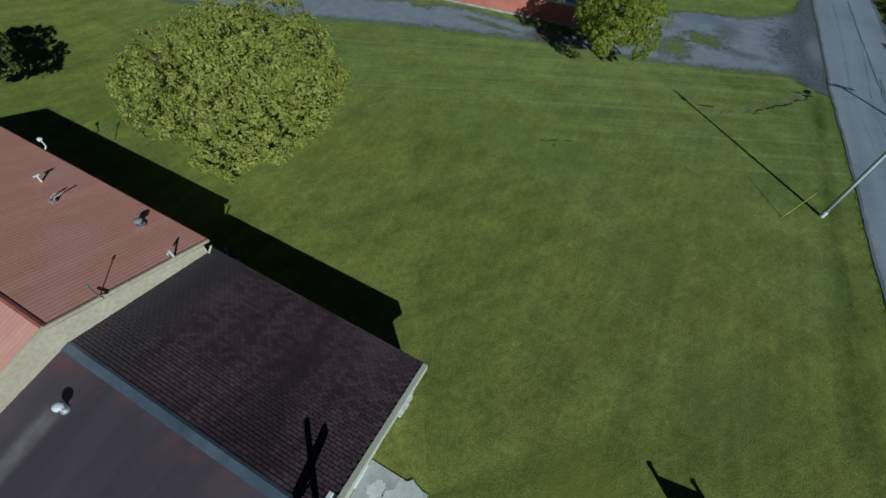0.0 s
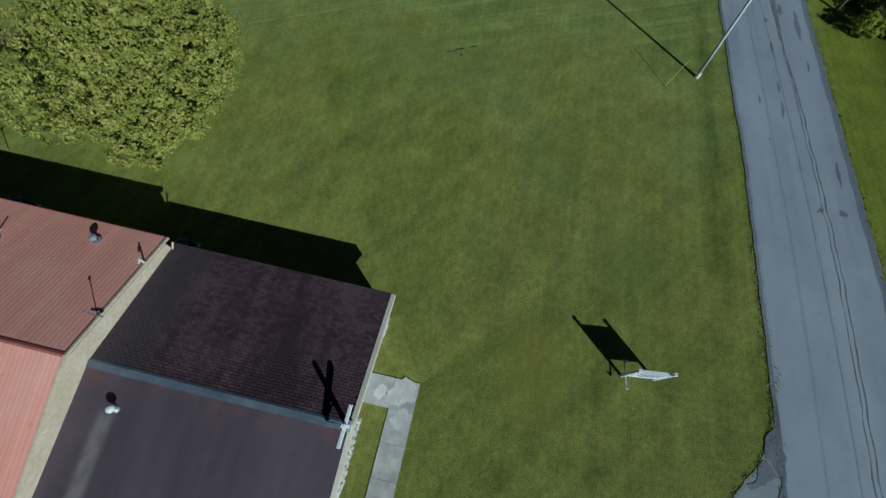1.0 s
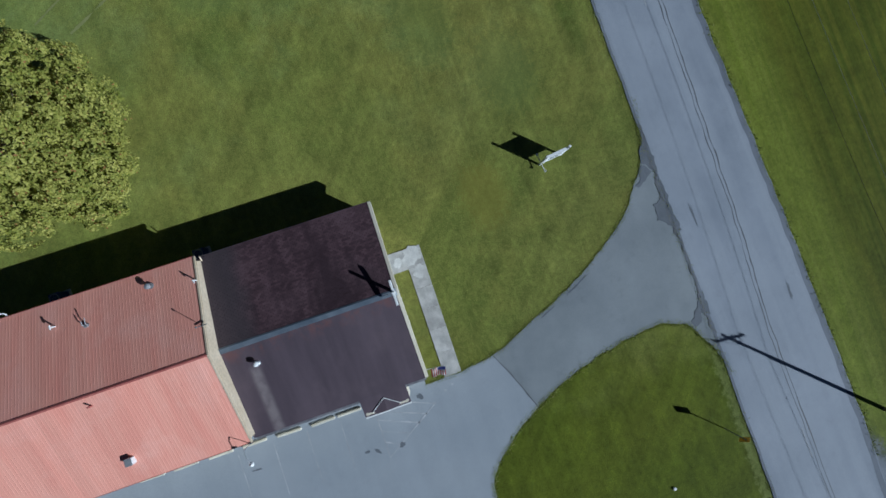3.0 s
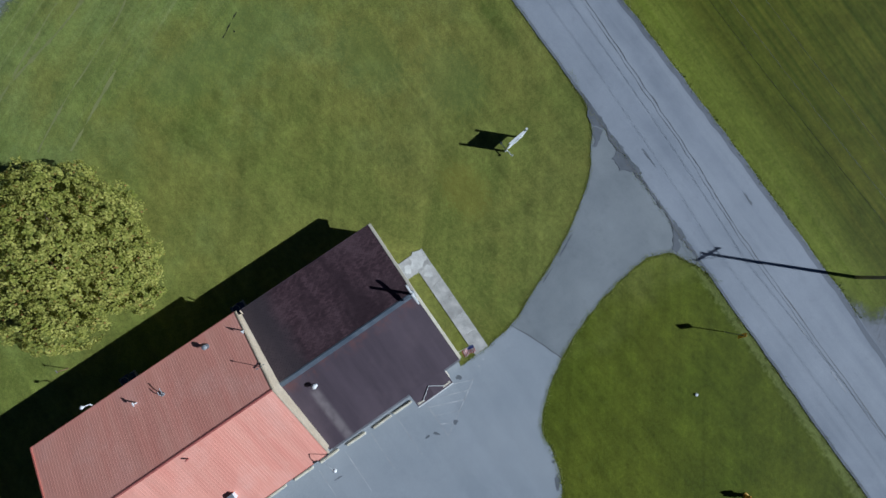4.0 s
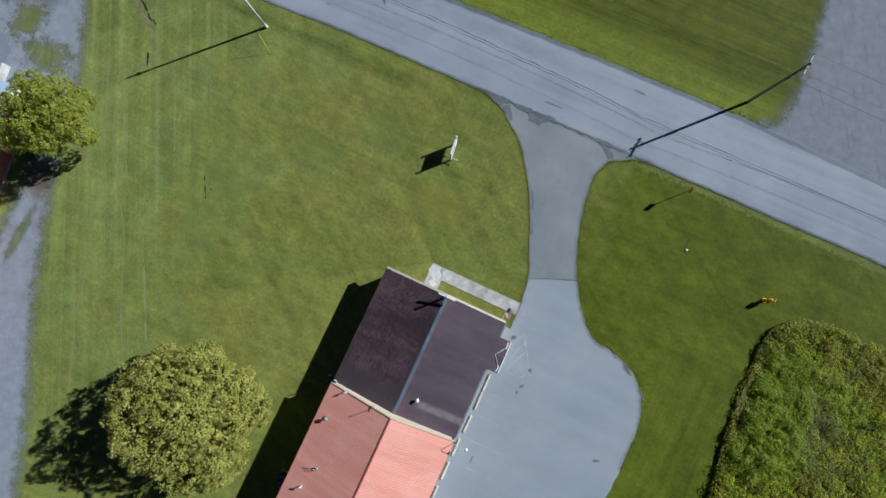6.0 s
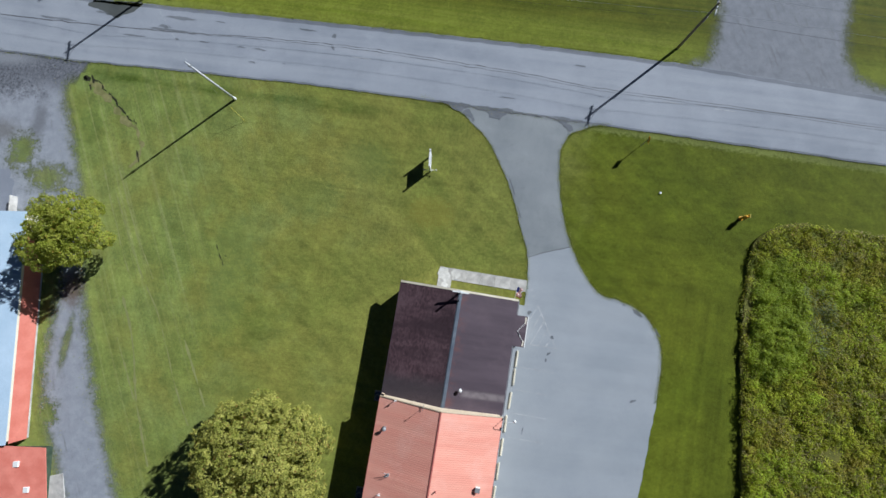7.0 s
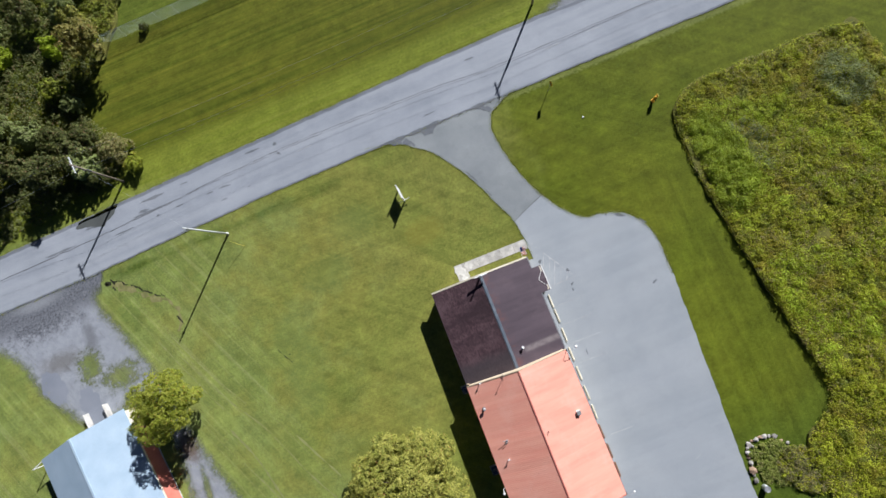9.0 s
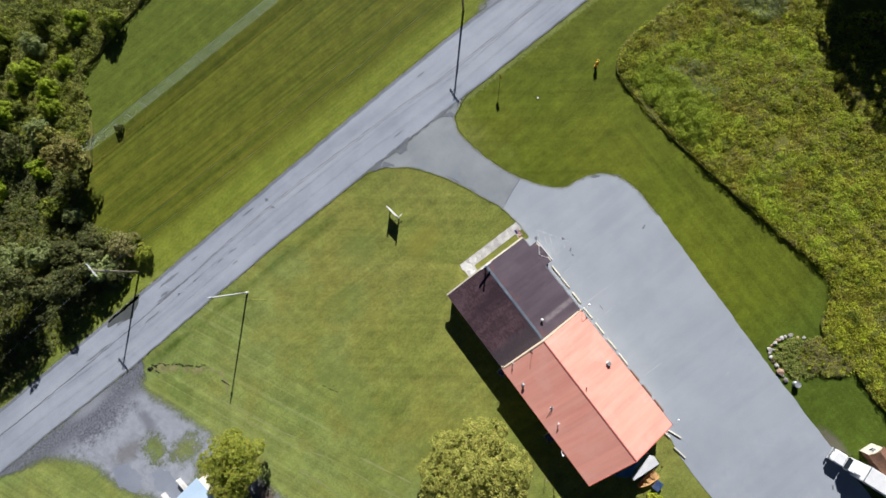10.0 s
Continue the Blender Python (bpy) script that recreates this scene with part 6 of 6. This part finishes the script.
tagged(weeds("planter_shrub", SHRUBS, 420, 30, 0.5, 0.13, 58, SCRUB), "brown-green tangled shrubs beside the stone edging", "shrub", "", "stuff")
tagged(weeds("planter_weeds", SHRUBS, 300, 24, 0.5, 0.14, 61, WEED), "green weeds growing among the brown shrubs", "weeds", "", "stuff")
tagged(weeds("planter_grass", [(25.3, -34.4), (29.0, -34.2), (30.8, -36.6), (28.9, -40.0), (25.9, -38.7)], 420, 16, 0.3, 0.16, 84, BLADES), "long grass inside the stone edging", "grass", "", "stuff")

rng = random.Random(31)
for i, (x, y, s) in enumerate(((31.9, -37.1, 0.34), (31.3, -36.5, 0.26), (30.7, -35.75, 0.4), (30.1, -35.5, 0.3), (29.6, -35.3, 0.42), (29.0, -35.35, 0.33), (28.4, -35.4, 0.4), (27.8, -35.35, 0.3), (27.3, -35.6, 0.42), (27.0, -36.0, 0.36), (26.7, -36.5, 0.4),
                              (26.65, -37.1, 0.32), (26.55, -37.8, 0.44), (26.45, -38.6, 0.6), (26.35, -39.3, 0.3), (26.25, -39.9, 0.46), (27.7, -36.0, 0.26), (26.9, -36.7, 0.24))):
    bm = bmesh.new()
    bmesh.ops.create_icosphere(bm, subdivisions=1, radius=s * 0.78)
    for v in bm.verts:
        v.co *= 1 + 1.0 * noise.noise(v.co * 2.6 + Vector((i * 3.7, i * 2.1, 0)))
        v.co.z *= 0.62
    ob = tagged(link_mesh("edging_rock", bm, ROCK_T if i % 4 in (1, 3) and i % 3 else ROCK), "rough fieldstone in a curved garden edging", "rock", "edging rocks")
    ob.matrix_world = pose(x * 0.947, y * 0.951, s * 0.2, 0, 0, rng.uniform(0, 360))
drum = thing("metal_drum", pose(25.45, -39.05, 0) @ Matrix.Scale(0.85, 4), "pale grey steel drum beside the lot", "drum")
part("shell", lathe([(0.42, 0.0), (0.42, 0.3), (0.44, 0.32), (0.42, 0.34), (0.42, 0.52), (0.44, 0.54), (0.42, 0.56), (0.42, 0.7)], 24), GALV, drum)
part("lid", lathe([(0.44, 0.68), (0.45, 0.73), (0.4, 0.74), (0.38, 0.71), (0.05, 0.71)], 24), GALV, drum)

# ---- fence across the road ----
fence = thing("chain_link_fence", pose(-1.9, 52.5, 0), "grey chain-link fence between two mown fields", "fence")
for i in range(27):
    part("post", rods(((-35.5 + i * 3.0, 0, 0), (-35.5 + i * 3.0, 0, 1.9), 0.035), seg=8), GALV, fence)
part("top_rail", rods(((-35.5, 0, 1.85), (42.5, 0, 1.85), 0.025), seg=6), GALV, fence)
bm = bmesh.new()
for i in range(440):
    x = -35.5 + i * 0.175
    for lean in (-1, 1):
        rod(bm, (x, 0.014 * lean, 0.05), (x + 0.9 * lean, 0.014 * lean, 1.84), 0.0068, 0.0068, 3, False)
tagged(part("mesh", bm, MESHWIRE, fence), kind="stuff")

post = thing("marker_post", pose(23.1, 46.8, 0), "thin post with a round top in the hay field", "post")
part("post", rods(((0, 0, -0.1), (0, 0, 1.85), 0.05)), POLEWOOD, post)
part("head", lathe([(0.05, 1.75), (0.2, 1.85), (0.24, 2.0), (0.2, 2.15), (0.05, 2.25)], 14), STEEL, post)
bush("field_evergreen", pose(25.6, 50.2, 0), (2.0, 1.9, 1.5), 150, 36, 0.17, 62, LEAF_W, "dark green bush in the hay field beside the gravel")

# ---- truck, hut and oddments behind the lot ----
truck = thing("box_truck", pose(22.9, -47.5, 0.03, 0, 0, 20) @ Matrix.Scale(0.86, 4), "white delivery box truck parked at the edge of the lot", "truck")
cab = part("cab", boxes(((0, -2.8, 1.42), (1.98, 1.4, 1.3)), bevel=0.16), WHITE, truck)
part("hood", boxes(((0, -0.95, 1.02), (1.85, 1.7, 0.75)), bevel=0.16), WHITE, truck)
part("windscreen", slab([(-0.88, -1.82, 1.41), (0.88, -1.82, 1.41), (0.82, -2.17, 1.93), (-0.82, -2.17, 1.93)], 0.05), GLASS, cab)
for sx in (-1, 1):
    part("side_window", boxes(((sx * 0.99, -2.75, 1.65), (0.03, 0.9, 0.5))), GLASS, cab)
    part("headlight", lathe([(0.02, 0), (0.12, 0.02), (0.12, 0.06)], 12), GALV, truck).matrix_world = truck.matrix_world @ pose(sx * 0.7, -0.08, 1.0, -90, 0, 0)
    part("mirror", boxes(((sx * 1.2, -1.75, 1.75), (0.16, 0.08, 0.3))), BLACK, cab)
part("fairing", boxes(((0, -3.0, 2.3), (1.75, 0.8, 0.5)), bevel=0.2), WHITE, truck)
part("cargo_box", boxes(((0, -6.2, 1.95), (2.35, 5.6, 2.3)), bevel=0.05), WHITE, truck)
for z in (3.06, 0.86):
    part("box_trim", boxes(((0, -3.42, z), (2.38, 0.07, 0.1))), STEEL, truck)
part("front_bumper", boxes(((0, -0.06, 0.55), (1.9, 0.16, 0.25)), bevel=0.04), GALV, truck)
part("chassis", boxes(((0, -4.5, 0.62), (0.9, 8.5, 0.22))), BLACK, truck)
for sx in (-1, 1):
    for y in (-0.95, -7.0):
        w = part("wheel", rods(((sx * 0.75, y, 0.42), (sx * 1.02, y, 0.42), 0.42), seg=24), RUBBER, truck)
        part("rim", rods(((sx * 1.0, y, 0.42), (sx * 1.035, y, 0.42), 0.22), seg=16), GALV, w)

hut = thing("garden_hut", pose(26.9, -51.2, 0, 0, 0, -4) @ Matrix.Scale(0.72, 4), "brown wooden hut with a pale front and a crossed window", "hut")
part("body", boxes(((0, 0, 1.1), (2.5, 4.0, 2.2))), BROWNWOOD, hut)
part("front", boxes(((0, 2.02, 1.12), (2.5, 0.06, 2.24))), BLOCK, hut)
part("roof_slope", slab([(-1.5, 2.25, 2.2), (0, 2.25, 2.95), (0, -2.2, 2.95), (-1.5, -2.2, 2.2)], 0.1), BROWNWOOD, hut)
part("roof_slope", slab([(1.5, 2.25, 2.2), (0, 2.25, 2.95), (0, -2.2, 2.95), (1.5, -2.2, 2.2)], 0.1), BROWNWOOD, hut)
w = part("window", boxes(((-0.35, 2.09, 1.4), (0.06, 0.06, 0.9)), ((0.35, 2.09, 1.4), (0.06, 0.06, 0.9)), ((0, 2.09, 1.85), (0.76, 0.06, 0.06)), ((0, 2.09, 0.95), (0.76, 0.06, 0.06)), ((0, 2.09, 1.4), (0.7, 0.05, 0.04)), ((0, 2.09, 1.4), (0.04, 0.05, 0.9))), WHITE, hut)
part("pane", boxes(((0, 2.065, 1.4), (0.7, 0.03, 0.9))), GLASS, w)

shelter = thing("tarp_shelter", pose(0, 0, 0), "white sheet roof on posts with a blue tarpaulin side", "shelter")
part("roof_sheet", slab([(1.0, -34.7, 3.6), (4.55, -33.68, 3.75), (4.9, -34.15, 3.75), (4.8, -35.2, 3.65), (1.1, -35.1, 3.55)], 0.05), WHITE, shelter)
part("tarp", slab([(-0.6, -33.8, 2.55), (2.75, -34.1, 2.7), (4.4, -33.95, 2.85), (1.1, -34.95, 2.7), (0.6, -34.9, 2.5)], 0.05), BLUE, shelter)
for x, y in ((1.2, -34.9), (4.75, -35.0), (4.5, -33.85), (-0.4, -33.9)):
    part("leg", rods(((x, y, 0), (x, y, 3.58 if x > 1 else 2.5), 0.04)), GALV, shelter)
boat = thing("wooden_boat", pose(2.5, -37.65, 0, 0, 0, 89) @ Matrix.Scale(0.96, 4), "small tan wooden rowing boat upright on the grass", "boat")
bm = bmesh.new()
secs = []
for i in range(9):
    u = i / 8
    w = 0.62 * (1 - max(0.0, (u - 0.35) / 0.66) ** 2.2) + 0.03
    y = -1.6 + 3.2 * u
    secs.append([bm.verts.new((sx * w * f, y, z + 0.12 * u * u)) for sx, f, z in ((-1, 1, 0.55), (-1, 0.8, 0.2), (0, 0, 0.05), (1, 0.8, 0.2), (1, 1, 0.55))])
for a, b in zip(secs, secs[1:]):
    for i in range(4):
        bm.faces.new((a[i], a[i + 1], b[i + 1], b[i]))
bmesh.ops.recalc_face_normals(bm, faces=bm.faces)
bmesh.ops.solidify(bm, geom=bm.faces[:], thickness=0.035)
part("hull", bm, TANWOOD, boat)
for y in (-0.9, 0.0, 0.8):
    part("thwart", boxes(((0, y, 0.45), (1.15, 0.22, 0.035))), TANWOOD, boat)
crate = thing("storage_bin", pose(3.1, -38.9, 0, 0, 0, 15), "dark grey storage bin beside the boat", "bin")
part("body", boxes(((0, 0, 0.3), (1.2, 0.8, 0.6)), bevel=0.04), STEEL, crate)
part("lid", boxes(((0, 0, 0.63), (1.28, 0.88, 0.08)), bevel=0.02), NAVY, crate)
bush("rear_bush", pose(1.5, -40.0, 0), (1.3, 1.2, 0.8), 80, 34, 0.15, 60, WEED, "small green bush behind the church")

# ---- shingles of the front roof ----
tab_w, rows, cols = 0.3, 48, 41
slope_len = math.hypot(half, left_rise)
step = slope_len / rows
tilt = math.atan2(left_rise, half)


def tab_verts():
    w, d = tab_w - 0.022, step * 1.2
    return [(0, 0, 0.022), (w, 0, 0.022), (w, d, 0.0), (0, d, 0.0), (0, 0, 0.0), (w, 0, 0.0)]


TAB_FACES = [(0, 1, 2, 3), (4, 5, 1, 0)]
tab_mesh = bpy.data.meshes.new("shingle")
tab_mesh.from_pydata(tab_verts(), [], TAB_FACES)
tab_mesh.materials.append(SHINGLE)
rng = random.Random(5)
rest_v, rest_f = [], []
# local frame of the west slope: along the eave, then up the fall
frame_m = Matrix(((0, math.cos(tilt), -math.sin(tilt), XL), (-1, 0, 0, YF - 0.01), (0, math.sin(tilt), math.cos(tilt), ZD), (0, 0, 0, 1)))
for r in range(rows):
    for c in range(cols):
        u = c * tab_w + (tab_w / 2 if r % 2 else 0.0)
        if u > (YF - YJ) - 0.1:
            continue
        m = frame_m @ pose(u, r * step, 0.004 + rng.uniform(0, 0.006), 0, 0, rng.uniform(-0.5, 0.5))
        if r >= rows - 17 and c < 17:
            t = new("shingle", tab_mesh)
            t.matrix_world = m
            t.parent = roof_l
        else:
            base = len(rest_v)
            rest_v += [tuple(m @ Vector(v)) for v in tab_verts()]
            rest_f += [tuple(base + i for i in f) for f in TAB_FACES]
rest = array_mesh("shingles", np.array(rest_v), np.array(rest_f), SHINGLE, roof_l)
tagged(rest, kind="stuff")
# courses of the east slope, seen only as faint lines
bm = bmesh.new()
fall = math.hypot(XR - XM, ZDR - ZD) / rows
for r in range(rows):
    a, b = r / rows, (r + 1) / rows + 0.01
    p = [(XR + (XM - XR) * s, y, ZD + (ZDR - ZD) * s + h) for s, h in ((a, 0.011), (min(b, 1), 0.003)) for y in (YF, YJ)]
    bm.faces.new([bm.verts.new(p[i]) for i in (0, 2, 3, 1)])
bmesh.ops.recalc_face_normals(bm, faces=bm.faces)
if sum(f.normal.z for f in bm.faces) < 0:
    bmesh.ops.reverse_faces(bm, faces=bm.faces)
tagged(part("shingles", bm, BROWN, roof_r), kind="stuff")
